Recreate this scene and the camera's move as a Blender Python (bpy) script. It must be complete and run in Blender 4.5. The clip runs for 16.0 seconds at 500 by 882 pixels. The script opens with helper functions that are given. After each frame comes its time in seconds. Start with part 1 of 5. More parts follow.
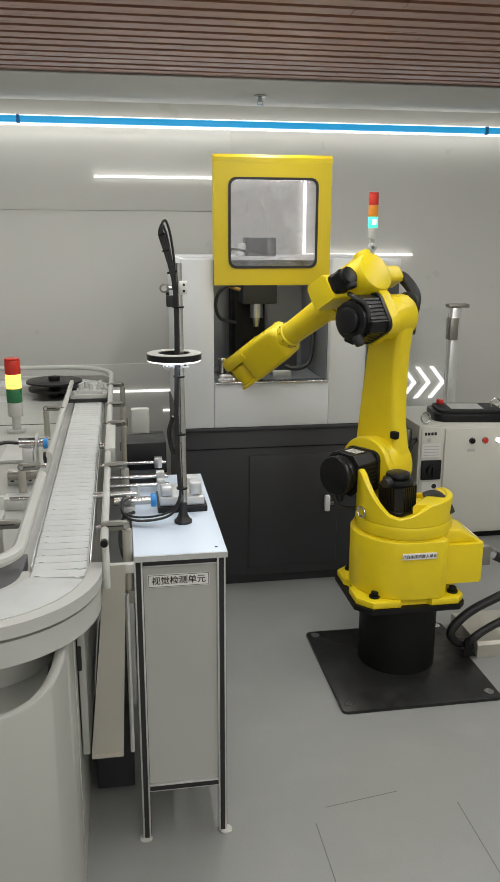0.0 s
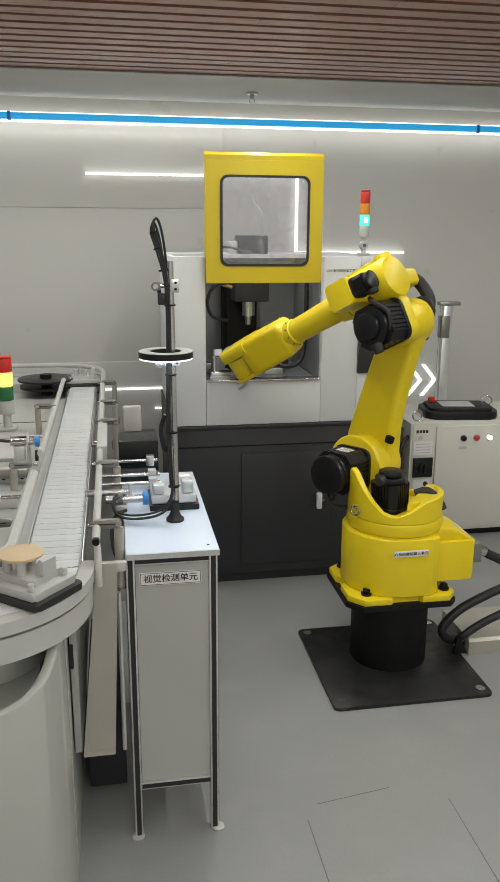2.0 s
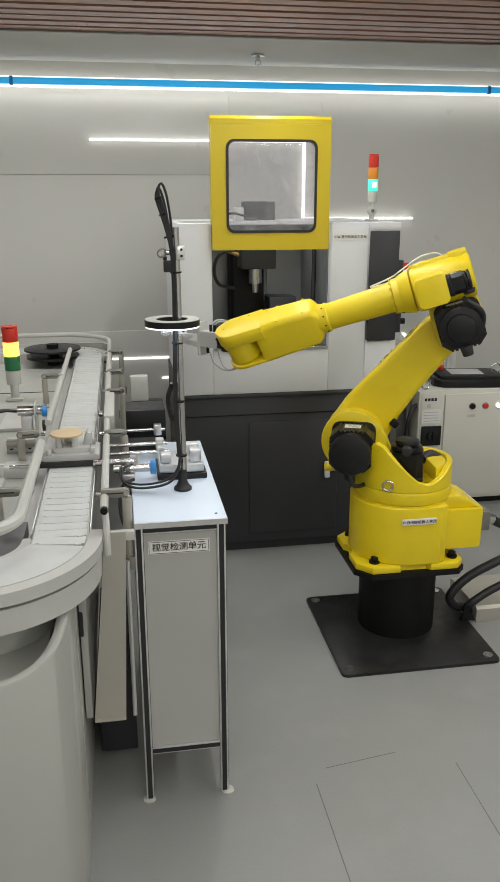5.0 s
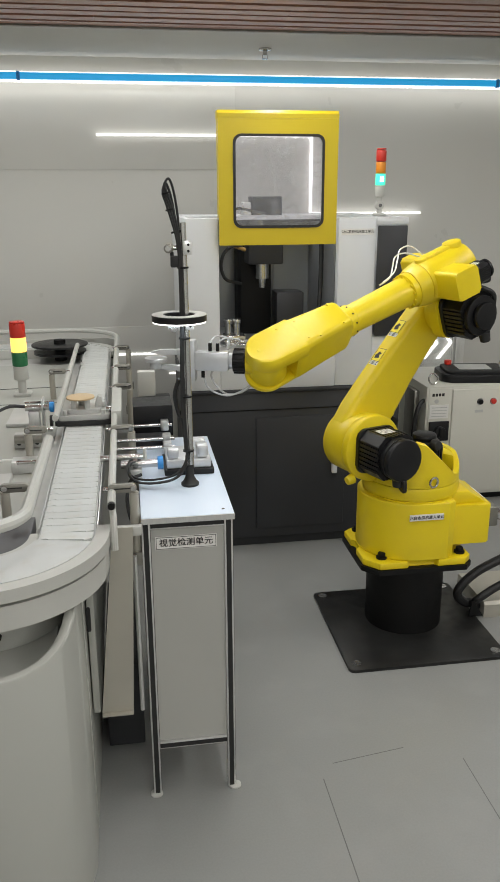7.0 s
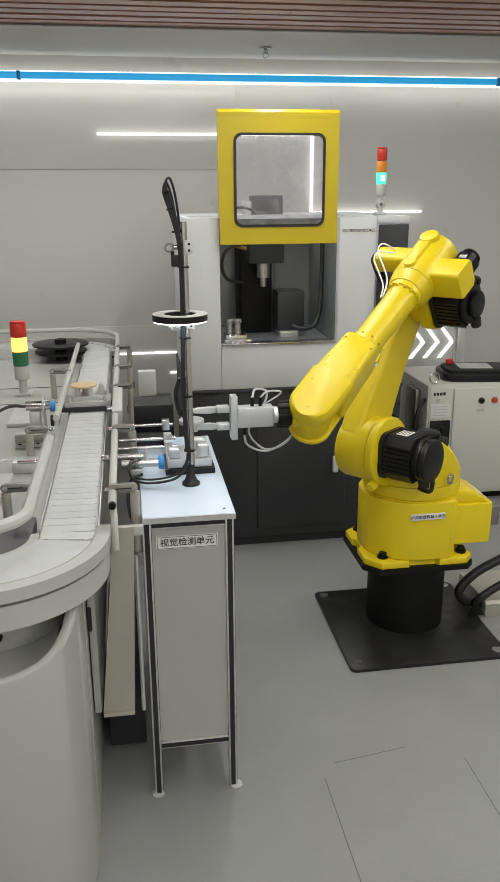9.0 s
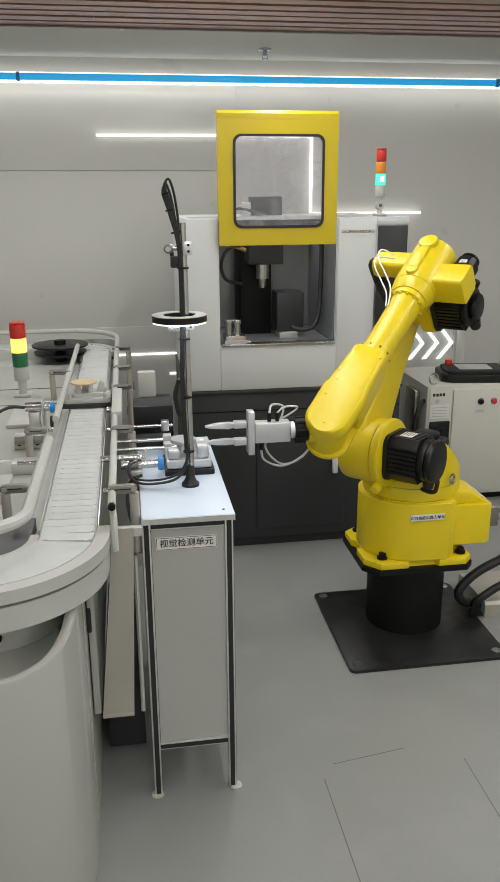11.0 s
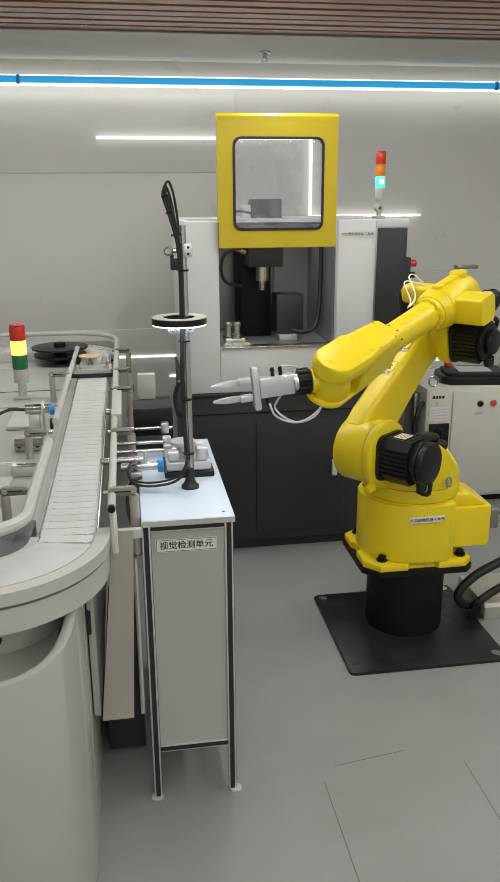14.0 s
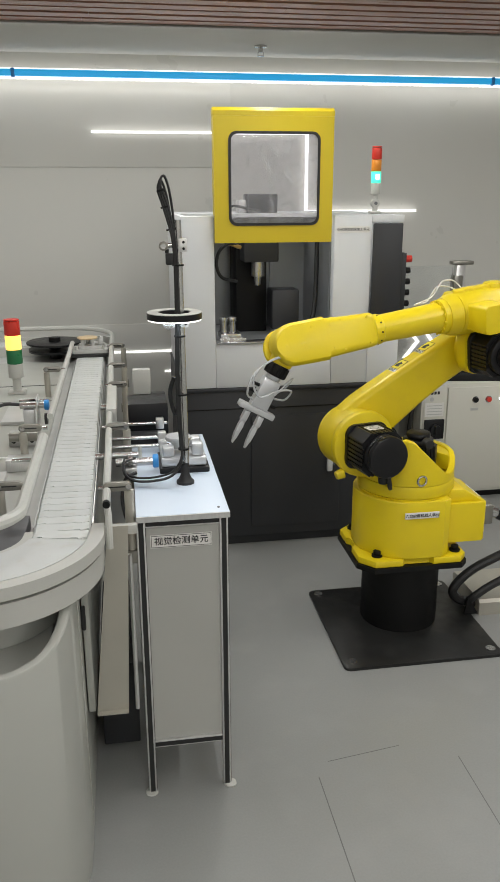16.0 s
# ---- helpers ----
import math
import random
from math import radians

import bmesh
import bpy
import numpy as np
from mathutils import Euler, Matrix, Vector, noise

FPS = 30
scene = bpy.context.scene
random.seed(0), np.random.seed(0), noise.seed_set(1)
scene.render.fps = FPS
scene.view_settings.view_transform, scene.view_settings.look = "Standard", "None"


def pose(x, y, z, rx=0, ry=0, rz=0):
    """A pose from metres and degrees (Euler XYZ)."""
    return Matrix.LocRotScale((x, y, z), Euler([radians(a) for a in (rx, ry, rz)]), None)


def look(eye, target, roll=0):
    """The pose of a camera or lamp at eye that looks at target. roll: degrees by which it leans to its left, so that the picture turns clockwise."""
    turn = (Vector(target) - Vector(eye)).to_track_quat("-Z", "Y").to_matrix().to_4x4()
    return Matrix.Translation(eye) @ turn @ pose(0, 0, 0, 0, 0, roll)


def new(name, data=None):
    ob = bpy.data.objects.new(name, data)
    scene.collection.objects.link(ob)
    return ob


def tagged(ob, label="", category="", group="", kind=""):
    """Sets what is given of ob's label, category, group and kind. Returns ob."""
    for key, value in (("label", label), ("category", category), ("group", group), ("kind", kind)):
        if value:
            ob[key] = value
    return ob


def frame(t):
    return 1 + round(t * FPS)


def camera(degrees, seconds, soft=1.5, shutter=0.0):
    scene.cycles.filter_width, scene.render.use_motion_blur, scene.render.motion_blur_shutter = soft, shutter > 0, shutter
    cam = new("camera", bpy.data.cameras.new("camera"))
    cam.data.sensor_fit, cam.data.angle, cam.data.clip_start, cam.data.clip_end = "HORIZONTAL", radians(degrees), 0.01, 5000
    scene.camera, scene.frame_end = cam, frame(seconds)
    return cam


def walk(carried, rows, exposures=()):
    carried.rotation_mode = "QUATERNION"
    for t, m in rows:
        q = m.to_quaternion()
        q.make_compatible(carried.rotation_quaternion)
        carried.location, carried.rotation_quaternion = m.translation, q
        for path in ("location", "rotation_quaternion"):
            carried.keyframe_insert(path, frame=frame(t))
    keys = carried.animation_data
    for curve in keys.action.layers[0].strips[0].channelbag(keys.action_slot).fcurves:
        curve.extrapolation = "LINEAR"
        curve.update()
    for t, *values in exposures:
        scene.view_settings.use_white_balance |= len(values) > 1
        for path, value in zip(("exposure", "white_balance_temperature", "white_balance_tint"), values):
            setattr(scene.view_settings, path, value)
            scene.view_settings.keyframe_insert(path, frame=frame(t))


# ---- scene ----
cam = camera(35.2, 16.0, soft=1.2)
PATH = [
    (0, (0.169, 0.258, 1.642), (0.481, 2.169, 1.14), 0.2),
    (0.5, (0.168, 0.257, 1.643), (0.491, 2.166, 1.138), 0.3),
    (1, (0.169, 0.257, 1.643), (0.497, 2.164, 1.138), 0.3),
    (1.5, (0.169, 0.256, 1.644), (0.5, 2.162, 1.138), 0.2),
    (2, (0.17, 0.256, 1.644), (0.501, 2.162, 1.136), 0.3),
    (2.5, (0.171, 0.256, 1.643), (0.503, 2.161, 1.133), 0.2),
    (3, (0.173, 0.256, 1.642), (0.505, 2.16, 1.127), 0.1),
    (3.5, (0.173, 0.259, 1.641), (0.501, 2.158, 1.109), -0.0),
    (4, (0.172, 0.261, 1.64), (0.493, 2.156, 1.086), -0.1),
    (6.5, (0.172, 0.265, 1.638), (0.466, 2.152, 1.045), -0.2),
    (7, (0.172, 0.265, 1.638), (0.462, 2.153, 1.045), -0.3),
    (7.5, (0.173, 0.267, 1.638), (0.46, 2.155, 1.044), -0.3),
    (8, (0.173, 0.268, 1.638), (0.46, 2.156, 1.043), -0.4),
    (8.5, (0.173, 0.268, 1.638), (0.46, 2.156, 1.043), -0.4),
    (9, (0.173, 0.268, 1.638), (0.46, 2.156, 1.043), -0.4),
    (11.5, (0.173, 0.267, 1.638), (0.462, 2.155, 1.047), -0.4),
    (12, (0.173, 0.267, 1.638), (0.463, 2.156, 1.048), -0.4),
    (12.5, (0.172, 0.266, 1.638), (0.464, 2.155, 1.048), -0.5),
    (13, (0.172, 0.266, 1.638), (0.463, 2.156, 1.049), -0.5),
    (13.5, (0.173, 0.267, 1.638), (0.462, 2.157, 1.052), -0.5),
    (14, (0.172, 0.266, 1.638), (0.462, 2.156, 1.051), -0.4),
    (14.5, (0.173, 0.267, 1.638), (0.464, 2.156, 1.05), -0.4),
    (15, (0.173, 0.268, 1.637), (0.468, 2.156, 1.047), -0.3),
    (15.5, (0.173, 0.267, 1.638), (0.472, 2.153, 1.042), -0.3),
    (16, (0.173, 0.269, 1.637), (0.474, 2.154, 1.039), -0.2),
]
walk(cam, [(t, look(eye, target, roll)) for t, eye, target, roll in PATH])

# ---------------------------------------------------------------- light
world = bpy.data.worlds.new("world")
scene.world = world
world.use_nodes = True
world.node_tree.nodes["Background"].inputs[0].default_value = (0.9, 0.95, 1.0, 1)
world.node_tree.nodes["Background"].inputs[1].default_value = 0.05
scene.view_settings.exposure = -0.04


def area_lamp(name, x, y, z, sx, sy, watts, color=(1, 1, 1), rx=0.0, ry=0.0):
    data = bpy.data.lights.new(name, "AREA")
    data.shape, data.size, data.size_y, data.energy, data.color = "RECTANGLE", sx, sy, watts, color
    ob = new(name, data)
    ob.matrix_world = pose(x, y, z, rx, ry, 0)
    return ob


NEUTRAL = (0.975, 0.985, 0.96)
# linear luminaires below the slatted ceiling
for lx, watts in ((-1.6, 8), (0.4, 17), (2.4, 34)):
    area_lamp("overhead_fill", lx, 0.9, 2.32, 0.12, 3.4, watts, NEUTRAL)
# added fill from behind the camera for upright faces, no known luminaires
for ly in (-1.4, -2.8):
    area_lamp("overhead_fill", 0.7, ly, 2.32, 6.0, 0.12, 49, NEUTRAL)
# added fill for the far wall and floor, no luminaires seen in this ceiling
area_lamp("overhead_fill", 0.86, 3.2, 2.37, 0.05, 2.0, 17, NEUTRAL)
area_lamp("overhead_fill", 2.5, 3.2, 2.37, 0.05, 2.0, 14, NEUTRAL)
area_lamp("overhead_fill", -0.45, 3.9, 2.37, 1.6, 0.06, 16, NEUTRAL)
# ring light over the vision stand
area_lamp("ring_lamp", 0.306, 2.361, 1.312, 0.12, 0.12, 0.42, (0.72, 0.86, 1.0))
# light line along the wall, under the blue profile
area_lamp("cove_lamp", 0.6, 5.13, 2.235, 7.0, 0.03, 2.7, (1.0, 0.985, 0.95), rx=14)

# ---------------------------------------------------------------- materials
def mat(name, color, rough=0.5, metal=0.0, vary=0.06, scale=6.0, grain=0.0, grain_scale=300.0, bump=0.0,
        bump_scale=200.0, coat=0.0, stretch=(1, 1, 1), dirt=None, dirt_amount=0.0, rough_vary=0.1, object_vary=0.0, spec=0.5):
    m = bpy.data.materials.new(name)
    m.use_nodes = True
    nt = m.node_tree
    bsdf = nt.nodes["Principled BSDF"]
    tex = nt.nodes.new("ShaderNodeTexCoord")
    mapping = nt.nodes.new("ShaderNodeMapping")
    mapping.inputs["Scale"].default_value = stretch
    nt.links.new(tex.outputs["Object"], mapping.inputs["Vector"])

    def noise_node(s, detail=5.0):
        n = nt.nodes.new("ShaderNodeTexNoise")
        n.inputs["Scale"].default_value, n.inputs["Detail"].default_value = s, detail
        nt.links.new(mapping.outputs["Vector"], n.inputs["Vector"])
        return n

    def spread(src, low, high):
        r = nt.nodes.new("ShaderNodeMapRange")
        r.inputs["From Min"].default_value, r.inputs["From Max"].default_value = 0.3, 0.7
        r.inputs["To Min"].default_value, r.inputs["To Max"].default_value = low, high
        nt.links.new(src, r.inputs["Value"])
        return r.outputs["Result"]

    big = noise_node(scale)
    value = spread(big.outputs["Fac"], 1 - vary, 1 + vary)
    if grain:
        fine = noise_node(grain_scale, 3.0)
        mul = nt.nodes.new("ShaderNodeMath")
        mul.operation = "MULTIPLY"
        nt.links.new(value, mul.inputs[0])
        nt.links.new(spread(fine.outputs["Fac"], 1 - grain, 1 + grain), mul.inputs[1])
        value = mul.outputs[0]
    if object_vary:
        info = nt.nodes.new("ShaderNodeObjectInfo")
        r = nt.nodes.new("ShaderNodeMapRange")
        r.inputs["To Min"].default_value, r.inputs["To Max"].default_value = 1 - object_vary, 1 + object_vary
        nt.links.new(info.outputs["Random"], r.inputs["Value"])
        mul = nt.nodes.new("ShaderNodeMath")
        mul.operation = "MULTIPLY"
        nt.links.new(value, mul.inputs[0])
        nt.links.new(r.outputs["Result"], mul.inputs[1])
        value = mul.outputs[0]
    tint = nt.nodes.new("ShaderNodeMixRGB")
    tint.blend_type, tint.inputs[0].default_value = "MULTIPLY", 1.0
    tint.inputs[1].default_value = (*color, 1)
    nt.links.new(value, tint.inputs[2])
    out = tint.outputs[0]
    if dirt:
        spots = noise_node(scale * 2.3, 8.0)
        r = nt.nodes.new("ShaderNodeMapRange")
        r.inputs["From Min"].default_value, r.inputs["From Max"].default_value = 0.52, 0.72
        r.inputs["To Min"].default_value, r.inputs["To Max"].default_value = 0, dirt_amount
        nt.links.new(spots.outputs["Fac"], r.inputs["Value"])
        mix = nt.nodes.new("ShaderNodeMixRGB")
        mix.inputs[2].default_value = (*dirt, 1)
        nt.links.new(r.outputs["Result"], mix.inputs[0])
        nt.links.new(out, mix.inputs[1])
        out = mix.outputs[0]
    nt.links.new(out, bsdf.inputs["Base Color"])
    rnoise = noise_node(scale * 4, 4.0)
    nt.links.new(spread(rnoise.outputs["Fac"], max(0.02, rough - rough_vary * 0.5), min(1, rough + rough_vary * 0.5)), bsdf.inputs["Roughness"])
    bsdf.inputs["Metallic"].default_value = metal
    bsdf.inputs["Specular IOR Level"].default_value = spec
    bsdf.inputs["Coat Weight"].default_value = coat
    bsdf.inputs["Coat Roughness"].default_value = 0.08
    if bump:
        bn = noise_node(bump_scale, 3.0)
        b = nt.nodes.new("ShaderNodeBump")
        b.inputs["Strength"].default_value, b.inputs["Distance"].default_value = bump, 0.002
        nt.links.new(bn.outputs["Fac"], b.inputs["Height"])
        nt.links.new(b.outputs["Normal"], bsdf.inputs["Normal"])
    return m


def glow(name, color, strength, base=(0.8, 0.8, 0.8)):
    m = bpy.data.materials.new(name)
    m.use_nodes = True
    bsdf = m.node_tree.nodes["Principled BSDF"]
    bsdf.inputs["Base Color"].default_value = (*base, 1)
    bsdf.inputs["Roughness"].default_value = 0.3
    bsdf.inputs["Emission Color"].default_value = (*color, 1)
    bsdf.inputs["Emission Strength"].default_value = strength
    return m


def clear(name, color=(1, 1, 1), rough=0.02, alpha=0.15, scuff=0.0):
    """A thin clear sheet: mostly see-through, with a glossy face."""
    m = bpy.data.materials.new(name)
    m.use_nodes = True
    nt = m.node_tree
    nt.nodes.remove(nt.nodes["Principled BSDF"])
    see, gloss, mix, fres = (nt.nodes.new("ShaderNodeBsdfTransparent"), nt.nodes.new("ShaderNodeBsdfGlossy"),
                             nt.nodes.new("ShaderNodeMixShader"), nt.nodes.new("ShaderNodeFresnel"))
    body, mix2 = nt.nodes.new("ShaderNodeBsdfDiffuse"), nt.nodes.new("ShaderNodeMixShader")
    see.inputs[0].default_value = (*color, 1)
    gloss.inputs["Roughness"].default_value = rough
    fres.inputs["IOR"].default_value = 1.5
    body.inputs[0].default_value = (0.75, 0.76, 0.77, 1)
    nt.links.new(fres.outputs[0], mix.inputs[0])
    nt.links.new(see.outputs[0], mix.inputs[1])
    nt.links.new(gloss.outputs[0], mix.inputs[2])
    mix2.inputs[0].default_value = alpha
    if scuff:
        # cloudy wipe marks in the sheet
        tex, noise, ramp = nt.nodes.new("ShaderNodeTexCoord"), nt.nodes.new("ShaderNodeTexNoise"), nt.nodes.new("ShaderNodeMapRange")
        noise.inputs["Scale"].default_value, noise.inputs["Detail"].default_value, noise.inputs["Distortion"].default_value = 9.0, 6.0, 2.2
        ramp.inputs["From Min"].default_value, ramp.inputs["From Max"].default_value = 0.5, 0.72
        ramp.inputs["To Min"].default_value, ramp.inputs["To Max"].default_value = alpha, alpha + scuff
        nt.links.new(tex.outputs["Object"], noise.inputs["Vector"])
        nt.links.new(noise.outputs["Fac"], ramp.inputs["Value"])
        nt.links.new(ramp.outputs["Result"], mix2.inputs[0])
    nt.links.new(mix.outputs[0], mix2.inputs[1])
    nt.links.new(body.outputs[0], mix2.inputs[2])
    nt.links.new(mix2.outputs[0], nt.nodes["Material Output"].inputs[0])
    return m


WALL = mat("wall_panel", (0.60, 0.595, 0.555), 0.32, vary=0.02, scale=1.2, bump=0.02, bump_scale=3.0)
CEIL_WHITE = mat("ceiling_plaster", (0.60, 0.59, 0.55), 0.8, vary=0.03, scale=2.0, bump=0.05)
FLOOR = mat("floor_vinyl", (0.258, 0.262, 0.252), 0.36, vary=0.06, scale=1.7, grain=0.03, grain_scale=160, bump=0.03, bump_scale=40,
            dirt=(0.33, 0.33, 0.32), dirt_amount=0.35)
JOINT = mat("floor_joint", (0.15, 0.15, 0.145), 0.8)
WOOD = mat("slat_wood", (0.36, 0.175, 0.12), 0.30, vary=0.10, scale=3.0, grain=0.08, grain_scale=40, stretch=(0.3, 6, 6), rough_vary=0.06)
DARK_VOID = mat("ceiling_void", (0.015, 0.012, 0.011), 0.9)
BLUE = glow("blue_profile", (0.018, 0.36, 0.70), 0.68, (0.03, 0.28, 0.62))
LED = glow("led_white", (1.0, 0.98, 0.95), 1.5)
LED_SOFT = glow("led_line", (1.0, 0.97, 0.93), 1.6)
YELLOW = mat("robot_yellow", (0.78, 0.60, 0.008), 0.40, vary=0.03, scale=5, grain=0.012, bump=0.03, bump_scale=90, coat=0.05, dirt=(0.62, 0.45, 0.03), dirt_amount=0.18)
DOOR_YELLOW = mat("door_yellow", (0.56, 0.425, 0.010), 0.38, vary=0.03, scale=5, bump=0.05, bump_scale=260)
MOTOR = mat("motor_black", (0.008, 0.008, 0.009), 0.36, vary=0.2, scale=14, bump=0.03, bump_scale=40, rough_vary=0.12, spec=0.35)
RUBBER = mat("black_rubber", (0.014, 0.014, 0.014), 0.55, vary=0.2, scale=20)
CHARCOAL = mat("charcoal_paint", (0.031, 0.032, 0.035), 0.45, spec=0.4, vary=0.08, scale=4, grain=0.05, bump=0.06, bump_scale=330)
PLATE_BLACK = mat("plate_black", (0.013, 0.013, 0.0125), 0.38, vary=0.25, scale=5, grain=0.1, dirt=(0.035, 0.034, 0.031), dirt_amount=0.4, rough_vary=0.2, spec=0.4)
PED_BLACK = mat("pedestal_black", (0.005, 0.005, 0.005), 0.55, vary=0.1, spec=0.25)
CNC_WHITE = mat("powder_white", (0.66, 0.675, 0.685), 0.4, vary=0.02, scale=3, bump=0.05, bump_scale=330)
CREAM = mat("cream_paint", (0.62, 0.61, 0.54), 0.42, vary=0.025, scale=3, bump=0.05, bump_scale=330)
BODY_WHITE = mat("shell_white", (0.40, 0.405, 0.37), 0.38, vary=0.03, scale=3, bump=0.02, bump_scale=60, coat=0.15)
BELT = mat("belt_plastic", (0.57, 0.585, 0.57), 0.4, vary=0.04, scale=12, dirt=(0.45, 0.42, 0.35), dirt_amount=0.3, object_vary=0.05)
RAIL = mat("guide_plastic", (0.49, 0.49, 0.455), 0.35, vary=0.03, scale=8)
ALU = mat("aluminium", (0.72, 0.72, 0.71), 0.34, 0.85, vary=0.05, scale=10, grain=0.05, stretch=(1, 1, 0.1))
STEEL = mat("steel", (0.58, 0.58, 0.57), 0.24, 0.95, vary=0.02, scale=6, rough_vary=0.04)
ZINC = mat("zinc_bracket", (0.30, 0.29, 0.26), 0.38, 0.85, vary=0.12, scale=20, bump=0.06)
SHEET = mat("sheet_metal", (0.44, 0.42, 0.36), 0.36, 0.4, vary=0.06, scale=5)
PANEL = mat("panel_grey", (0.40, 0.40, 0.37), 0.45, vary=0.03, scale=4)
SLOT = mat("profile_slot", (0.014, 0.014, 0.014), 0.5)
# white worktop with the ring light's cool cast mixed into its base colour
TOP_WHITE = mat("top_laminate", (0.58, 0.66, 0.76), 0.35, vary=0.02, scale=6)
GRIP_WHITE = mat("gripper_alu", (0.62, 0.63, 0.64), 0.34, 0.6, vary=0.05, scale=20)
HOSE_CLEAR = clear("hose_clear", (0.95, 0.96, 0.96), 0.1, 0.6)
HOSE_WHITE = mat("hose_white", (0.78, 0.78, 0.74), 0.35)
LABEL = mat("label_white", (0.74, 0.73, 0.70), 0.5, vary=0.03)
LABEL_YELLOW = mat("label_yellow", (0.85, 0.70, 0.03), 0.45)
INK = mat("ink_black", (0.012, 0.012, 0.012), 0.55)
GREY_PART = mat("grey_fixture", (0.50, 0.50, 0.48), 0.5, 0.2, vary=0.06, scale=12)
PALLET_BLACK = mat("pallet_black", (0.016, 0.016, 0.016), 0.42, vary=0.2, scale=10)
DISC_WOOD = mat("blank_ochre", (0.60, 0.45, 0.26), 0.45, vary=0.06, scale=20)
RED = mat("red_plastic", (0.62, 0.035, 0.02), 0.3)
AMBER = mat("amber_plastic", (0.75, 0.26, 0.02), 0.3)
GREEN = mat("green_plastic", (0.02, 0.16, 0.06), 0.3)
GREEN_ON = glow("green_lit", (0.05, 0.80, 0.50), 1.0, (0.1, 0.7, 0.5))
CORE_ON = glow("lamp_core", (0.75, 1.0, 0.92), 2.0)
AMBER_ON = glow("amber_lit", (1.0, 0.58, 0.10), 1.5, (0.9, 0.6, 0.2))
BLUE_PART = mat("blue_knob", (0.03, 0.26, 0.66), 0.35)
GLASS = clear("glass_clear", (0.96, 0.97, 0.97), 0.02, 0.05)
ACRYLIC = clear("door_acrylic", (0.94, 0.93, 0.96), 0.05, 0.05, 0.12)
INTERIOR = mat("enclosure_grey", (0.26, 0.27, 0.28), 0.36, 0.35, vary=0.08, scale=6)
DARK_GREY = mat("dark_grey_plastic", (0.12, 0.12, 0.125), 0.5, vary=0.06, scale=10)

# ---------------------------------------------------------------- mesh tools
def part(name, bm, material, parent=None, label="", smooth=True, m=None):
    """Links a bmesh as one mesh object under a thing or a part."""
    me = bpy.data.meshes.new(name)
    bmesh.ops.recalc_face_normals(bm, faces=bm.faces)
    bm.to_mesh(me)
    bm.free()
    me.materials.append(material)
    if smooth:
        me.polygons.foreach_set("use_smooth", [True] * len(me.polygons))
        me.set_sharp_from_angle(angle=radians(32))
    ob = new(name, me)
    if m is not None:
        ob.matrix_basis = m
    if parent is not None:
        ob.parent = parent
    if label:
        ob["label"] = label
    return ob


def thing(name, label, category, m=None, group="", kind=""):
    ob = new(name)
    ob.empty_display_size = 0.05
    if m is not None:
        ob.matrix_basis = m
    return tagged(ob, label, category, group, kind)


def box(x0, x1, y0, y1, z0, z1, bevel=0.0, seg=2, bm=None):
    out = bm if bm is not None else bmesh.new()
    made = bmesh.ops.create_cube(out, size=1.0)["verts"]
    for v in made:
        v.co = Vector(((x0 + x1) / 2 + v.co.x * (x1 - x0), (y0 + y1) / 2 + v.co.y * (y1 - y0), (z0 + z1) / 2 + v.co.z * (z1 - z0)))
    if bevel:
        edges = list({e for v in made for e in v.link_edges})
        bmesh.ops.bevel(out, geom=edges, offset=bevel, segments=seg, profile=0.5, affect="EDGES")
    return out


def cyl(a, b, r, r2=None, seg=24, bevel=0.0, bm=None):
    """A cylinder or cone from a to b."""
    out = bm if bm is not None else bmesh.new()
    a, b = Vector(a), Vector(b)
    made = bmesh.ops.create_cone(out, cap_ends=True, segments=seg, radius1=r, radius2=r if r2 is None else r2, depth=(b - a).length)["verts"]
    turn = (b - a).to_track_quat("Z", "Y").to_matrix().to_4x4()
    bmesh.ops.transform(out, matrix=Matrix.Translation((a + b) / 2) @ turn, verts=made)
    if bevel:
        faces = [f for f in {f for v in made for f in v.link_faces} if len(f.verts) > 4]
        edges = list({e for f in faces for e in f.edges})
        bmesh.ops.bevel(out, geom=edges, offset=bevel, segments=2, profile=0.5, affect="EDGES")
    return out


def prism(points, axis, lo, hi, bevel=0.0, seg=2, bm=None):
    """A flat outline, drawn out along an axis. For x the outline is (y, z), for y (x, z), for z (x, y)."""
    out = bm if bm is not None else bmesh.new()

    def place(p, w):
        return {"x": (w, p[0], p[1]), "y": (p[0], w, p[1]), "z": (p[0], p[1], w)}[axis]

    low, high = [out.verts.new(place(p, lo)) for p in points], [out.verts.new(place(p, hi)) for p in points]
    caps = [out.faces.new(low), out.faces.new(high)]
    n = len(points)
    for i in range(n):
        out.faces.new((low[i], low[(i + 1) % n], high[(i + 1) % n], high[i]))
    if bevel:
        edges = list({e for f in caps for e in f.edges})
        bmesh.ops.bevel(out, geom=edges, offset=bevel, segments=seg, profile=0.5, affect="EDGES")
    return out


def rounded(x0, x1, y0, y1, r, n=5):
    pts = []
    for cx, cy, a in ((x1 - r, y1 - r, 0), (x0 + r, y1 - r, 90), (x0 + r, y0 + r, 180), (x1 - r, y0 + r, 270)):
        pts += [(cx + r * math.cos(radians(a + 90 * i / n)), cy + r * math.sin(radians(a + 90 * i / n))) for i in range(n + 1)]
    return pts


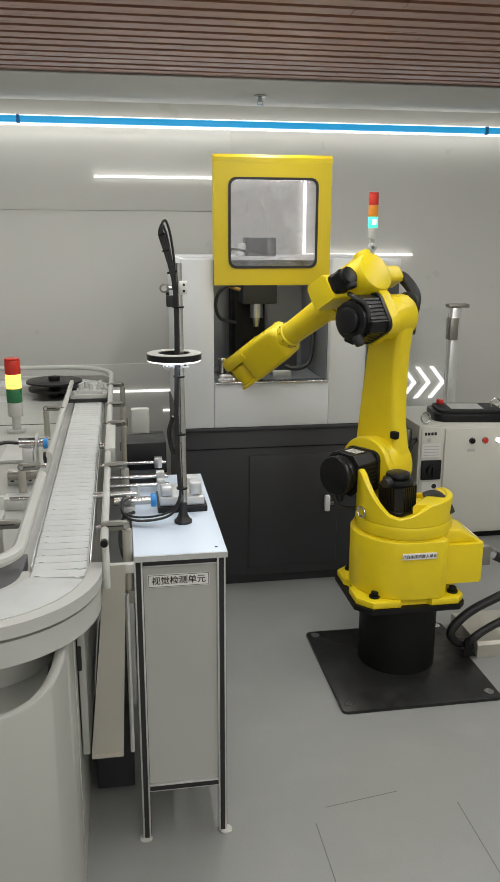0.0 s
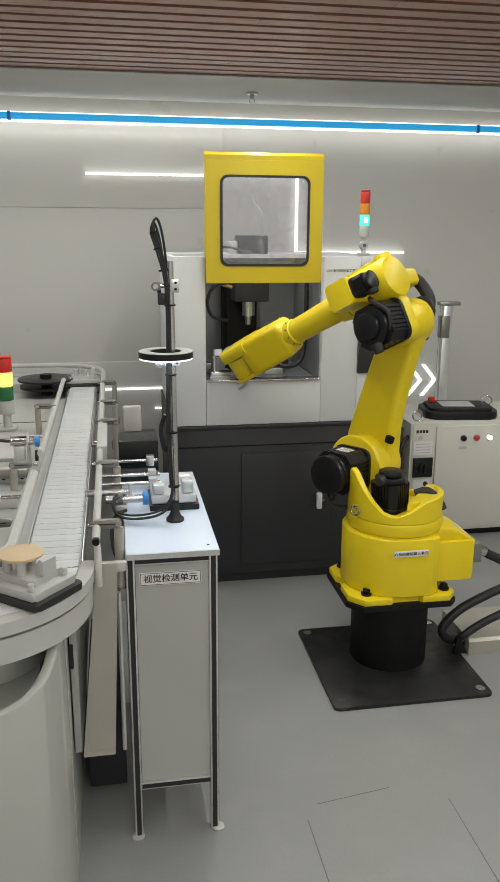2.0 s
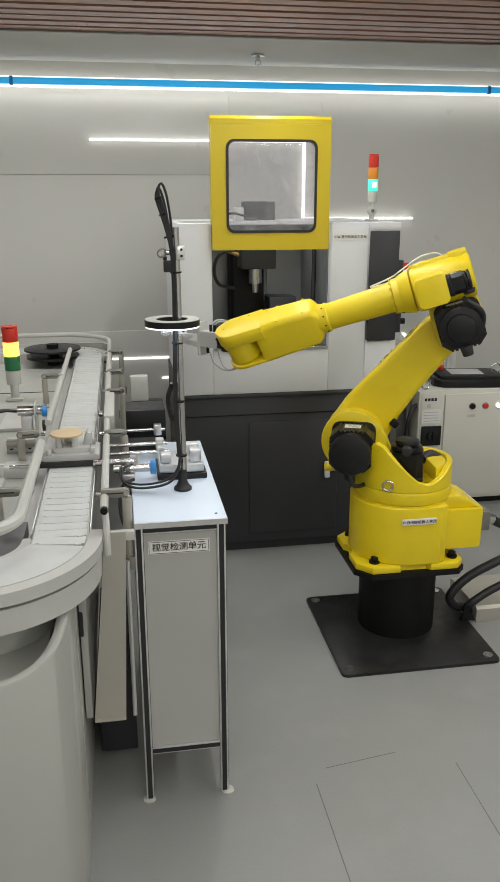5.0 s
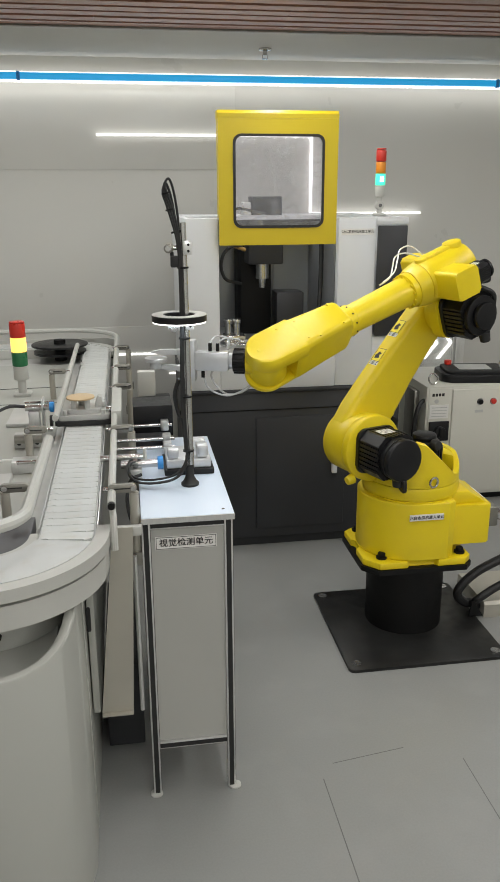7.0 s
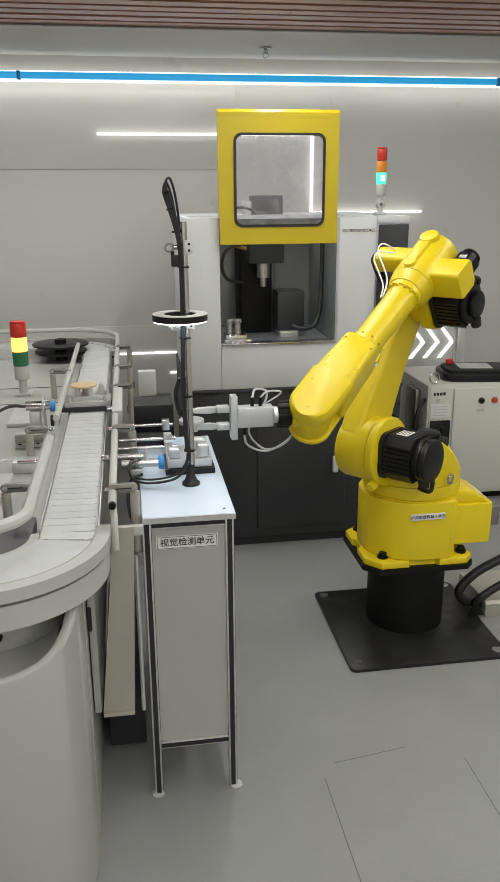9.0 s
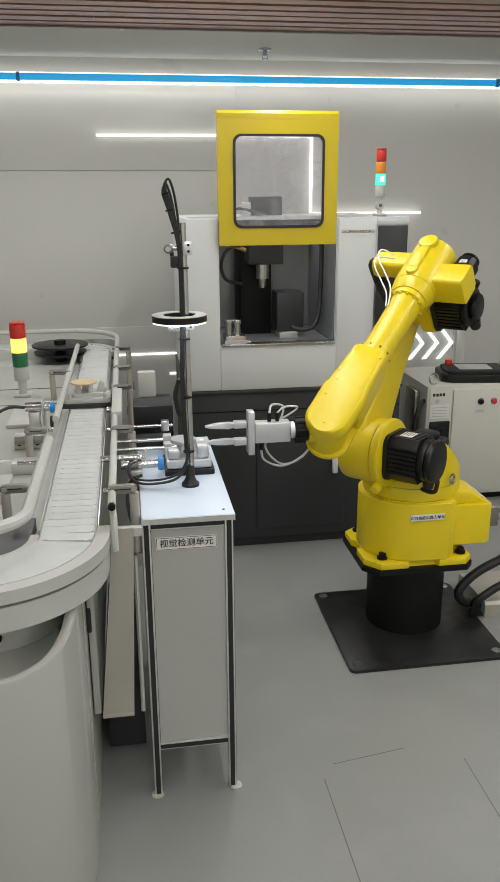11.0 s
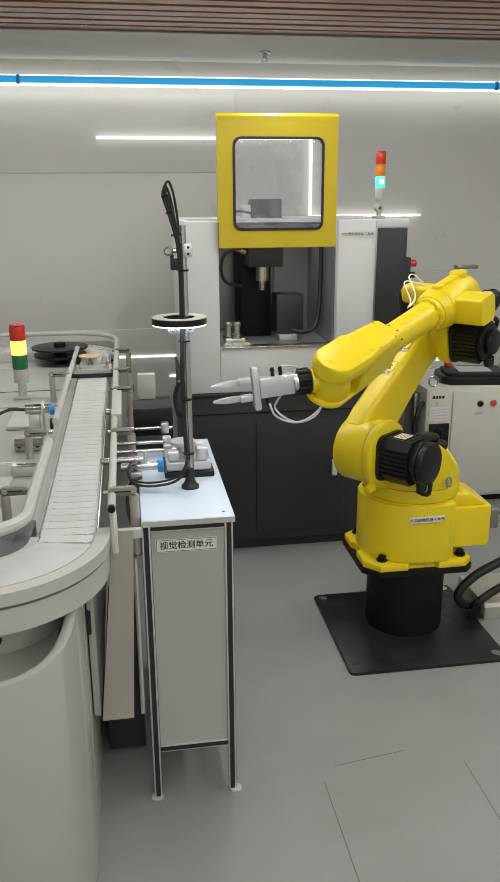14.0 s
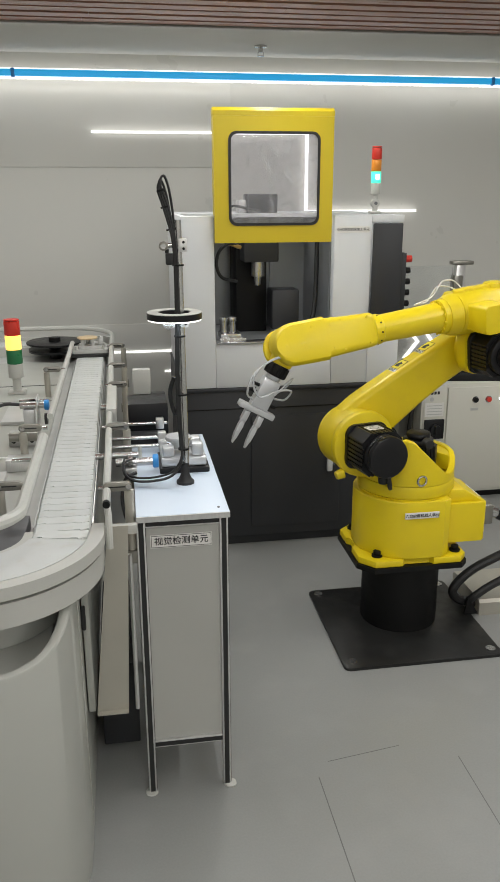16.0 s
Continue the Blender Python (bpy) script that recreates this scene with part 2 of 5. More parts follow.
def frame_ring(outer, inner, axis, lo, hi, bm=None):
    """A flat ring between two outlines with the same number of points."""
    out = bm if bm is not None else bmesh.new()

    def place(p, w):
        return {"x": (w, p[0], p[1]), "y": (p[0], w, p[1]), "z": (p[0], p[1], w)}[axis]

    rows = [[out.verts.new(place(p, w)) for p in pts] for pts, w in ((outer, lo), (outer, hi), (inner, hi), (inner, lo))]
    n = len(outer)
    for a, b in zip(rows, rows[1:] + rows[:1]):
        for i in range(n):
            out.faces.new((a[i], a[(i + 1) % n], b[(i + 1) % n], b[i]))
    return out


def lathe(profile, seg=36, bm=None):
    """(radius, z) pairs turned round z."""
    out = bm if bm is not None else bmesh.new()
    rings = []
    for r, z in profile:
        rings.append([out.verts.new((r * math.cos(2 * math.pi * i / seg), r * math.sin(2 * math.pi * i / seg), z)) for i in range(seg)])
    for a, b in zip(rings, rings[1:]):
        for i in range(seg):
            out.faces.new((a[i], a[(i + 1) % seg], b[(i + 1) % seg], b[i]))
    out.faces.new(rings[0])
    out.faces.new(rings[-1])
    return out


def curve_points(points, steps=6):
    """A smooth line through points."""
    p = [Vector(q) for q in points]
    p = [2 * p[0] - p[1], *p, 2 * p[-1] - p[-2]]
    out = []
    for a, b, c, d in zip(p, p[1:], p[2:], p[3:]):
        for i in range(steps):
            t = i / steps
            out.append(0.5 * ((2 * b) + (c - a) * t + (2 * a - 5 * b + 4 * c - d) * t * t + (3 * b - a - 3 * c + d) * t ** 3))
    return out + [p[-2]]


def tube(points, r, seg=8, steps=6, bm=None, smooth_line=True):
    out = bm if bm is not None else bmesh.new()
    line = curve_points(points, steps) if smooth_line else [Vector(q) for q in points]
    rings, side = [], None
    for i, q in enumerate(line):
        ahead = (line[min(i + 1, len(line) - 1)] - line[max(i - 1, 0)]).normalized()
        if side is None:
            side = ahead.orthogonal().normalized()
        side = (side - ahead * side.dot(ahead)).normalized()
        up = ahead.cross(side)
        rings.append([out.verts.new(q + r * (math.cos(2 * math.pi * k / seg) * side + math.sin(2 * math.pi * k / seg) * up)) for k in range(seg)])
    for a, b in zip(rings, rings[1:]):
        for i in range(seg):
            out.faces.new((a[i], a[(i + 1) % seg], b[(i + 1) % seg], b[i]))
    out.faces.new(rings[0])
    out.faces.new(rings[-1])
    return out


def text_mesh(name, words, size, material, parent, m):
    """Lettering as a thin mesh, centred at m, facing m's z."""
    cu = bpy.data.curves.new(name, "FONT")
    cu.body, cu.size, cu.align_x, cu.align_y, cu.extrude = words, size, "CENTER", "CENTER", 0.0004
    tmp = new(name + "_line", cu)
    dg = bpy.context.evaluated_depsgraph_get()
    me = bpy.data.meshes.new_from_object(tmp.evaluated_get(dg))
    bpy.data.objects.remove(tmp)
    bpy.data.curves.remove(cu)
    # a heavier stroke: the outline laid over itself, a hair apart
    bm = bmesh.new()
    for dx, dy in ((-0.014, 0.0), (0.014, 0.0), (0.0, 0.008)):
        n = len(bm.verts)
        bm.from_mesh(me)
        bm.verts.ensure_lookup_table()
        bmesh.ops.translate(bm, verts=bm.verts[n:], vec=(dx * size, dy * size, 0.00005 * (1 + dx * 40 + dy * 90)))
    bm.to_mesh(me)
    bm.free()
    me.materials.clear()
    me.materials.append(material)
    ob = new(name, me)
    ob.matrix_basis = m
    ob.parent = parent
    return ob


# ---------------------------------------------------------------- setting
WALL_Y, SLAT_Y, CEIL_Z = 5.2, 4.36, 2.39
X0, X1, Y0 = -3.2, 4.6, -3.4


def setting():
    part("floor", box(X0, X1, Y0, WALL_Y, -0.12, 0.0), FLOOR, smooth=False)
    tagged(bpy.data.objects["floor"], "matt grey vinyl floor sheet with thin access-panel joints", "floor", kind="structure")
    # joints of an access cover let into the floor
    bm = bmesh.new()
    for a, b in (((0.672, 1.2), (0.672, 2.13)), ((0.715, 2.19), (0.95, 2.225)), ((1.113, 2.15), (1.113, 1.2))):
        a, b = Vector((*a, 0.0)), Vector((*b, 0.0))
        side = (b - a).normalized().cross(Vector((0, 0, 1))) * 0.0016
        lo = [bm.verts.new(p + Vector((0, 0, 0.0006))) for p in (a + side, b + side, b - side, a - side)]
        bm.faces.new(lo)
    tagged(part("floor_joint", bm, JOINT, bpy.data.objects["floor"], smooth=False), kind="structure")

    tagged(part("wall_north", box(X0, X1, WALL_Y, WALL_Y + 0.15, 0, 2.75), WALL, smooth=False),
           "satin off-white wall panelling behind the machines", "wall", kind="structure")
    tagged(part("wall_panel", box(X0, 0.85, WALL_Y - 0.008, WALL_Y - 0.001, 1.79, 2.25, 0.002), WALL), "proud off-white upper wall panel",
           "wall panel", kind="structure")
    tagged(part("dado", box(X0, 0.6, WALL_Y - 0.012, WALL_Y - 0.001, 0.0, 0.873, 0.004), WALL), "off-white lower wall lining",
           "wall panel", kind="structure")
    for name, b in (("wall_west", (X0 - 0.15, X0, Y0, WALL_Y, 0, 2.75)), ("wall_east", (X1, X1 + 0.15, Y0, WALL_Y, 0, 2.75)),
                    ("wall_south", (X0 - 0.15, X1 + 0.15, Y0 - 0.15, Y0, 0, 2.75))):
        tagged(part(name, box(*b), WALL, smooth=False), "plain off-white wall", "wall", kind="structure")
    # slatted timber ceiling over the near part of the room, plaster strip along the wall
    bm = bmesh.new()
    y = SLAT_Y - 0.02
    rng = random.Random(4)
    while y > Y0 + 0.1:
        z = CEIL_Z + rng.uniform(-0.001, 0.001)
        xs = [X0, *sorted(rng.uniform(X0 + 0.8, X1 - 0.8) for _ in range(2)), X1]
        for a, b in zip(xs, xs[1:]):
            box(a + 0.001, b - 0.001, y - 0.072, y, z, z + 0.04, bm=bm)
        y -= 0.104
    part("ceiling", bm, WOOD, smooth=False)
    tagged(bpy.data.objects["ceiling"], "ceiling of reddish-brown timber slats with dark gaps", "ceiling", kind="structure")
    tagged(part("ceiling_void", box(X0, X1, Y0, SLAT_Y - 0.03, CEIL_Z + 0.11, CEIL_Z + 0.14), DARK_VOID, smooth=False), "dark void above the slats",
           "ceiling", kind="structure")
    tagged(part("ceiling_plaster", box(X0, X1, SLAT_Y + 0.012, WALL_Y - 0.001, CEIL_Z, CEIL_Z + 0.14), CEIL_WHITE, smooth=False),
           "white plaster ceiling strip beside the wall", "ceiling", kind="structure")
    tagged(part("trim", box(X0, X1, SLAT_Y - 0.012, SLAT_Y + 0.01, CEIL_Z - 0.008, CEIL_Z + 0.13), ZINC, smooth=False), "grey metal edge trim of the ceiling",
           "trim", kind="structure")
    for lx in (-1.6, 0.4, 2.4):
        tagged(part("linear_light", box(lx - 0.06, lx + 0.06, -0.8, 2.6, 2.335, 2.375, 0.006), LED_SOFT), "long white linear ceiling light", "light")


def wall_lights():
    t = thing("blue_light_profile", "bright blue wall-mounted light profile with white light lines", "light", pose(0, WALL_Y, 0))
    part("profile", box(X0 + 0.02, X1 - 0.02, -0.06, -0.002, 2.262, 2.298, 0.006), BLUE, t, "bright blue profile")
    part("upper_line", box(X0 + 0.02, X1 - 0.02, -0.05, -0.004, 2.2985, 2.304), LED, t, "thin white light line")
    part("lower_line", box(X0 + 0.02, X1 - 0.02, -0.045, -0.004, 2.252, 2.2615), LED, t, "white light line")
    for x in (-0.36, 2.44):
        part("joint_clip", box(x - 0.01, x + 0.01, -0.066, -0.002, 2.256, 2.302, 0.003), BLUE_PART, t)
    t = thing("stepped_light_line", "thin white light line stepping down the wall", "light", pose(0, WALL_Y, 0))
    for n, b in (("upper_run", (0.045, 1.315, 1.974, 1.986)), ("drop", (1.303, 1.315, 1.53, 1.9735)), ("lower_run", (1.3155, 2.01, 1.529, 1.541))):
        part(n, box(b[0], b[1], -0.034, -0.0005, b[2], b[3]), LED, t)
    t = thing("low_light_line", "thin white light line low on the wall", "light", pose(0, WALL_Y, 0))
    part("line", box(0.02, 0.62, -0.024, -0.0125, 0.695, 0.706), LED, t)
    part("short_line", box(0.415, 0.62, -0.024, -0.0125, 0.566, 0.576), LED, t)
    t = thing("chevron_light", "three white illuminated chevrons over a light line on the wall", "light", pose(0, WALL_Y, 0))
    for x in (2.07, 2.17, 2.27):
        bm = bmesh.new()
        for s in (-1, 1):
            prism([(x, 0.705), (x + 0.024, 0.705), (x - 0.085 + 0.024, 0.705 + s * 0.105), (x - 0.085, 0.705 + s * 0.105)], "y", -0.014, -0.001, bm=bm)
        part("chevron", bm, LED, t, smooth=False)
    part("line", box(1.6, 2.34, -0.014, -0.001, 0.505, 0.52), LED, t, smooth=False)


def sprinkler():
    t = thing("sprinkler", "small chrome ceiling sprinkler head", "sprinkler", pose(0.964, 4.82, CEIL_Z))
    part("cover", cyl((0, 0, -0.012), (0, 0, -0.0005), 0.034, bevel=0.003), STEEL, t)
    part("nozzle", cyl((0, 0, -0.034), (0, 0, -0.0125), 0.012), STEEL, t)
    bm = box(-0.016, -0.012, -0.003, 0.003, -0.05, -0.0345)
    box(0.012, 0.016, -0.003, 0.003, -0.05, -0.0345, bm=bm)
    box(-0.016, 0.016, -0.0035, 0.0035, -0.035, -0.032, bm=bm)
    part("yoke", bm, STEEL, t)
    part("deflector", cyl((0, 0, -0.053), (0, 0, -0.05), 0.018), STEEL, t)


setting()
wall_lights()
sprinkler()

# ---------------------------------------------------------------- robot
RX, RY = 1.21, 2.985
A1, Z2, L2, A3, L3 = 0.192, 0.745, 0.59, 0.153, 0.789
ROBOT = {}


def ribbed(r):
    """A square outline with cut corners and shallow cooling ribs."""
    side = [(-0.62 * r, r)]
    for k in range(6):
        x = (-0.55 + 0.2 * k) * r
        side += [(x, r), (x, r * 0.93), (x + 0.07 * r, r * 0.93), (x + 0.07 * r, r)]
    side.append((0.62 * r, r))
    out = []
    for c, s in ((1, 0), (0, -1), (-1, 0), (0, 1)):
        out += [(x * c - z * s, x * s + z * c) for x, z in side]
    return out


def motor(name, parent, length, r, label_mat=True, cap=0.93):
    """A servo motor along its own y, flange at y = 0."""
    bm = prism(rounded(-r, r, -r, r, r * 0.4), "y", 0.0, 0.016, 0.003)
    prism(ribbed(r * 0.96), "y", 0.0165, length * 0.70, 0.0, bm=bm)
    cyl((0, length * 0.70, 0), (0, length * 0.84, 0), r * 0.90, bevel=0.004, bm=bm)
    cyl((0, length * 0.84, 0), (0, length, 0), r * cap, bevel=0.01, bm=bm)
    m = part(name, bm, MOTOR, parent, "black servo motor in shiny film")
    if label_mat:
        part("label", box(-r * 0.36, r * 0.36, length * 0.2, length * 0.46, r * 0.955, r * 0.962), LABEL, m, "white rating label")
        for k in range(4):
            part("label_bar", box(-r * 0.3, r * (0.3 - 0.12 * (k % 2)), length * (0.235 + 0.055 * k), length * (0.25 + 0.055 * k), r * 0.9625, r * 0.964), INK, m)
    part("plug", cyl((0, length * 0.8, -r * 0.8), (0, length * 0.8, -r * 1.25), 0.022, 0.018, 12, 0.003), RUBBER, m)
    return m



def loft(sections, bm=None):
    """Skin through several outlines of equal length, closed at both ends."""
    out = bm if bm is not None else bmesh.new()
    rows = [[out.verts.new(p) for p in s] for s in sections]
    n = len(rows[0])
    for a, b in zip(rows, rows[1:]):
        for i in range(n):
            out.faces.new((a[i], a[(i + 1) % n], b[(i + 1) % n], b[i]))
    out.faces.new(rows[0])
    out.faces.new(rows[-1])
    return out


def section(x, cy, cz, w, h, r, n=4):
    """A rounded outline across x."""
    return [(x, p, q) for p, q in rounded(cy - w / 2, cy + w / 2, cz - h / 2, cz + h / 2, min(r, w / 2 - 1e-4, h / 2 - 1e-4), n)]


def shell(parent):
    """The round wall of the turret: tall beside the shoulder, swept down behind."""
    tops = [(-60, 0.63), (20, 0.64), (38, 0.72), (52, 0.79), (66, 0.778), (80, 0.735), (95, 0.69), (110, 0.652), (124, 0.64), (142, 0.66), (160, 0.692), (180, 0.698), (205, 0.698), (230, 0.695), (250, 0.69), (272, 0.65), (300, 0.63)]
    bm = bmesh.new()
    rows = []
    for k in range(73):
        a = -60 + 5 * k
        z = next(z0 + (z1 - z0) * (a - a0) / (a1 - a0) for (a0, z0), (a1, z1) in zip(tops, tops[1:]) if a0 <= a <= a1)
        c, s = math.cos(radians(a)), math.sin(radians(a))
        rows.append([bm.verts.new((r * c, r * s, h)) for r, h in ((0.180, 0.6125), (0.180, z - 0.004), (0.176, z), (0.160, z), (0.156, z - 0.004), (0.156, 0.6125))])
    for p, q in zip(rows, rows[1:]):
        for i in range(5):
            bm.faces.new((p[i], p[i + 1], q[i + 1], q[i]))
    bm.faces.new(rows[0])
    bm.faces.new(rows[-1])
    part("turret_wall", bm, YELLOW, parent)
    part("rear_block", prism([(0.155 * math.cos(radians(a)), 0.155 * math.sin(radians(a))) for a in range(140, 256, 6)], "z", 0.6285, 0.690, 0.006), YELLOW, parent)
    part("back_cover", cyl((-0.02, -0.03, 0.6125), (-0.02, -0.03, 0.628), 0.12, seg=32, bevel=0.004), YELLOW, parent)


def robot():
    bot = thing("industrial_robot", "yellow six-axis robot arm with black motors on black pedestal", "robot", pose(RX, RY, 0.012))
    part("pedestal", cyl((0, 0, 0.0), (0, 0, 0.2835), 0.15, seg=48), PED_BLACK, bot, "matt black steel pedestal")
    base = part("base_flange", prism([(-0.215, -0.13), (-0.165, -0.188), (-0.06, -0.188), (-0.05, -0.165), (0.05, -0.165), (0.06, -0.188), (0.165, -0.188), (0.195, -0.155), (0.195, 0.14), (0.16, 0.17),
                                       (-0.165, 0.17), (-0.215, 0.13), (-0.215, 0.04), (-0.195, 0.03), (-0.195, -0.03), (-0.215, -0.04)], "z", 0.304, 0.330, 0.004), YELLOW, bot)
    part("shim", prism([(-0.222, -0.135), (-0.17, -0.194), (0.17, -0.194), (0.2, -0.16), (0.2, 0.145), (0.165, 0.175), (-0.17, 0.175), (-0.222, 0.135)], "z", 0.284, 0.3035), PED_BLACK, bot)
    for x, y in ((-0.146, -0.138), (0.160, -0.138), (-0.165, 0.125), (0.16, 0.135)):
        bolt = part("bolt", cyl((x, y, 0.3305), (x, y, 0.338), 0.02, seg=20), PED_BLACK, base)
        part("socket_head", cyl((x, y, 0.3385), (x, y, 0.353), 0.014, seg=16, bevel=0.002), PED_BLACK, bolt)
    # round body with the connector box behind it
    outline = [(-0.012 + 0.187 * math.cos(radians(a)), 0.187 * math.sin(radians(a))) for a in range(90, 271, 10)]
    outline = outline + [(0.09, -0.187), (0.12, -0.165), (0.12, 0.165), (0.09, 0.187)]
    bm = prism(outline, "z", 0.3305, 0.555, 0.006)
    part("base_body", bm, YELLOW, bot)
    part("connector_box", prism(rounded(0.1205, 0.275, -0.14, 0.13, 0.012), "z", 0.365, 0.52, 0.006), YELLOW, bot)
    bm = prism([(0.12, 0.5205), (0.268, 0.5205), (0.235, 0.538), (0.19, 0.57), (0.12, 0.57)], "y", -0.12, 0.12, 0.005)
    part("box_cover", bm, YELLOW, bot)
    plug = part("connector", box(0.2755, 0.325, -0.10, -0.02, 0.41, 0.49, 0.006), ZINC, bot, "grey cable connector")
    part("gland", cyl((0.3255, -0.06, 0.45), (0.355, -0.06, 0.44), 0.022, seg=16), STEEL, plug)
    part("small_label", box(0.27, 0.2742, -0.08, 0.05, 0.5206, 0.522), LABEL, bot)
    plate = part("name_plate", box(-0.065, 0.065, -0.1945, -0.1905, 0.495, 0.519, 0.001), LABEL, bot, "white name label with black lettering")
    text_mesh("lettering", "六自由度机器人单元", 0.0145, INK, plate, pose(0.0, -0.1951, 0.5065, 90, 0, 0))

    # turret, turning on the base; x ahead, y to the motor side
    tur = part("turret", cyl((0, 0, 0.561), (0, 0, 0.612), 0.182, seg=56, bevel=0.008), YELLOW, bot)
    part("gap_ring", cyl((0, 0, 0.5555), (0, 0, 0.5608), 0.1785, seg=48), YELLOW, tur)
    side = [(A1 + 0.125 * math.cos(radians(a)), Z2 + 0.125 * math.sin(radians(a))) for a in range(-75, 166, 12)]
    sweep = [(0.05, 0.70), (0.03, 0.66), (0.02, 0.6125), (0.175, 0.6125)]
    part("shoulder_wall", prism(side + sweep, "y", -0.022, 0.014, 0.010), YELLOW, tur)
    shell(tur)
    bm = box(-0.12, 0.16, -0.10, -0.0225, 0.6125, 0.632, 0.006)
    prism([(0.10, 0.6155), (0.215, 0.63), (0.265, 0.69), (0.24, 0.70), (0.19, 0.655), (0.1, 0.645)], "y", -0.11, -0.0225, 0.005, bm=bm)
    part("deck", bm, YELLOW, tur)
    part("stop_lug", cyl((0.27, 0.0, 0.64), (0.30, 0.0, 0.632), 0.02, 0.016, 14, 0.004), YELLOW, tur)
    bm = bmesh.new()
    for i in range(20):
        a = 2 * math.pi * i / 20
        b = 2 * math.pi * (i + 1) / 20
        tube([(0.05 + 0.018 * math.cos(a), 0.186, 0.640 + 0.018 * math.sin(a)), (0.05 + 0.018 * math.cos(b), 0.186, 0.640 + 0.018 * math.sin(b))], 0.0045, 6, 1, bm)
    part("lifting_eye", bm, STEEL, tur, "steel lifting eye")
    m2 = motor("shoulder_motor", tur, 0.176, 0.083)
    m2.matrix_basis = pose(A1, 0.0145, Z2)
    part("cable", tube([(A1, 0.19, Z2 - 0.07), (A1 - 0.02, 0.17, Z2 - 0.12), (A1 - 0.06, 0.1, Z2 - 0.13), (A1 - 0.1, 0.06, Z2 - 0.09)], 0.008), RUBBER, tur)
    # first-axis motor stands upright behind the shoulder
    m1 = motor("waist_motor", tur, 0.152, 0.063, cap=0.72)
    m1.matrix_basis = pose(-0.010, 0.055, 0.632, 90, 0, 0)
    part("motor_plinth", cyl((-0.01, 0.055, 0.6125), (-0.01, 0.055, 0.6318), 0.07, seg=28), YELLOW, tur)
    part("cable_duct", tube([(-0.07, -0.03, 0.68), (-0.10, -0.06, 0.69), (-0.14, -0.07, 0.665), (-0.16, -0.075, 0.63)], 0.02, 10), RUBBER, tur)

    # upper arm, x along the arm, on the far side of the shoulder wall
    up = part("upper_arm", loft([section(x, -0.106, zc, 0.090, h, 0.026, 6) for x, zc, h in
                                 ((0.02, -0.003, 0.230), (0.09, -0.015, 0.218), (0.17, -0.021, 0.196), (0.30, -0.021, 0.176), (0.45, -0.015, 0.162), (0.54, -0.006, 0.160), (0.60, 0.0, 0.158), (0.645, 0.0, 0.13), (0.67, 0.0, 0.08))]), YELLOW, bot)
    part("hub", cyl((0, -0.152, 0), (0, -0.0225, 0), 0.118, seg=40, bevel=0.014), YELLOW, up)
    part("hub_face", cyl((0, -0.160, 0), (0, -0.1525, 0), 0.075, seg=32, bevel=0.003), YELLOW, up)
    part("elbow_boss", cyl((L2, -0.154, 0), (L2, -0.0225, 0), 0.084, seg=40, bevel=0.01), YELLOW, up)
    part("stopper", box(0.125, 0.155, -0.075, -0.05, 0.064, 0.096, 0.006), PED_BLACK, up, "dark stop block")
    # stickers on the leading face, which tapers along the arm
    for x, face in ((0.285, -0.1095), (0.415, -0.0995)):
        st = part("warning_label", box(0, 0.056, -0.023, 0.023, -0.0012, 0.0), LABEL_YELLOW, up, "yellow warning sticker with black pictogram")
        st.matrix_basis = pose(x, -0.106, face, 0, -4, 0)
        part("pictogram", prism([(0.012, -0.012), (0.026, -0.016), (0.042, -0.004), (0.036, 0.012), (0.028, 0.004), (0.016, 0.010)], "z", -0.0017, -0.0013), INK, st, smooth=False)
        part("sticker_edge", frame_ring(rounded(0, 0.056, -0.023, 0.023, 0.001), rounded(0.002, 0.054, -0.021, 0.021, 0.001), "z", -0.0017, -0.0013), INK, st)
        part("caption", box(-0.016, -0.0005, -0.023, 0.023, -0.0012, 0.0), LABEL, st)
        for k in range(3):
            part("caption_bar", box(-0.014 + 0.0045 * k, -0.0118 + 0.0045 * k, -0.02, 0.02 - 0.006 * (k % 2), -0.0017, -0.0013), INK, st)

    # elbow housing and forearm, x along the forearm, hinge at the origin
    fo = part("forearm", cyl((-0.088, 0, A3), (0.128, 0, A3), 0.081, seg=40, bevel=0.018), YELLOW, bot)
    bm = loft([[(p, q, r) for p, r in rounded(-0.085 * k, 0.095 * k, -0.085, 0.10, 0.05, 5)] for q, k in ((-0.022, 1.0), (0.0, 1.0), (0.02, 0.96))])
    part("elbow_block", bm, YELLOW, fo)
    bm = cyl((-0.05, 0, A3 + 0.055), (-0.05, 0, A3 + 0.094), 0.034, seg=24, bevel=0.006)
    cyl((0.10, 0, A3 + 0.06), (0.10, 0, A3 + 0.088), 0.022, seg=20, bevel=0.004, bm=bm)
    box(-0.06, 0.09, -0.02, 0.02, A3 + 0.06, A3 + 0.09, 0.008, bm=bm)
    part("crown", bm, YELLOW, fo)
    part("drive_box", prism(rounded(0.008, 0.112, A3 - 0.055, A3 + 0.045, 0.012), "y", 0.03, 0.176, 0.006), YELLOW, fo)
    m4 = motor("roll_motor", fo, 0.078, 0.037)
    m4.matrix_basis = Matrix.Translation((0.007, 0.132, A3 - 0.004)) @ pose(0, 0, 0, 0, 0, 90)
    m3 = motor("elbow_motor", fo, 0.152, 0.08, cap=0.62)
    m3.matrix_basis = pose(0, 0.021, 0)
    part("cable_arc", tube([(-0.03, 0.13, A3 - 0.06), (-0.06, 0.15, A3 - 0.09), (-0.08, 0.13, 0.02), (-0.06, 0.12, -0.04)], 0.009), RUBBER, fo)
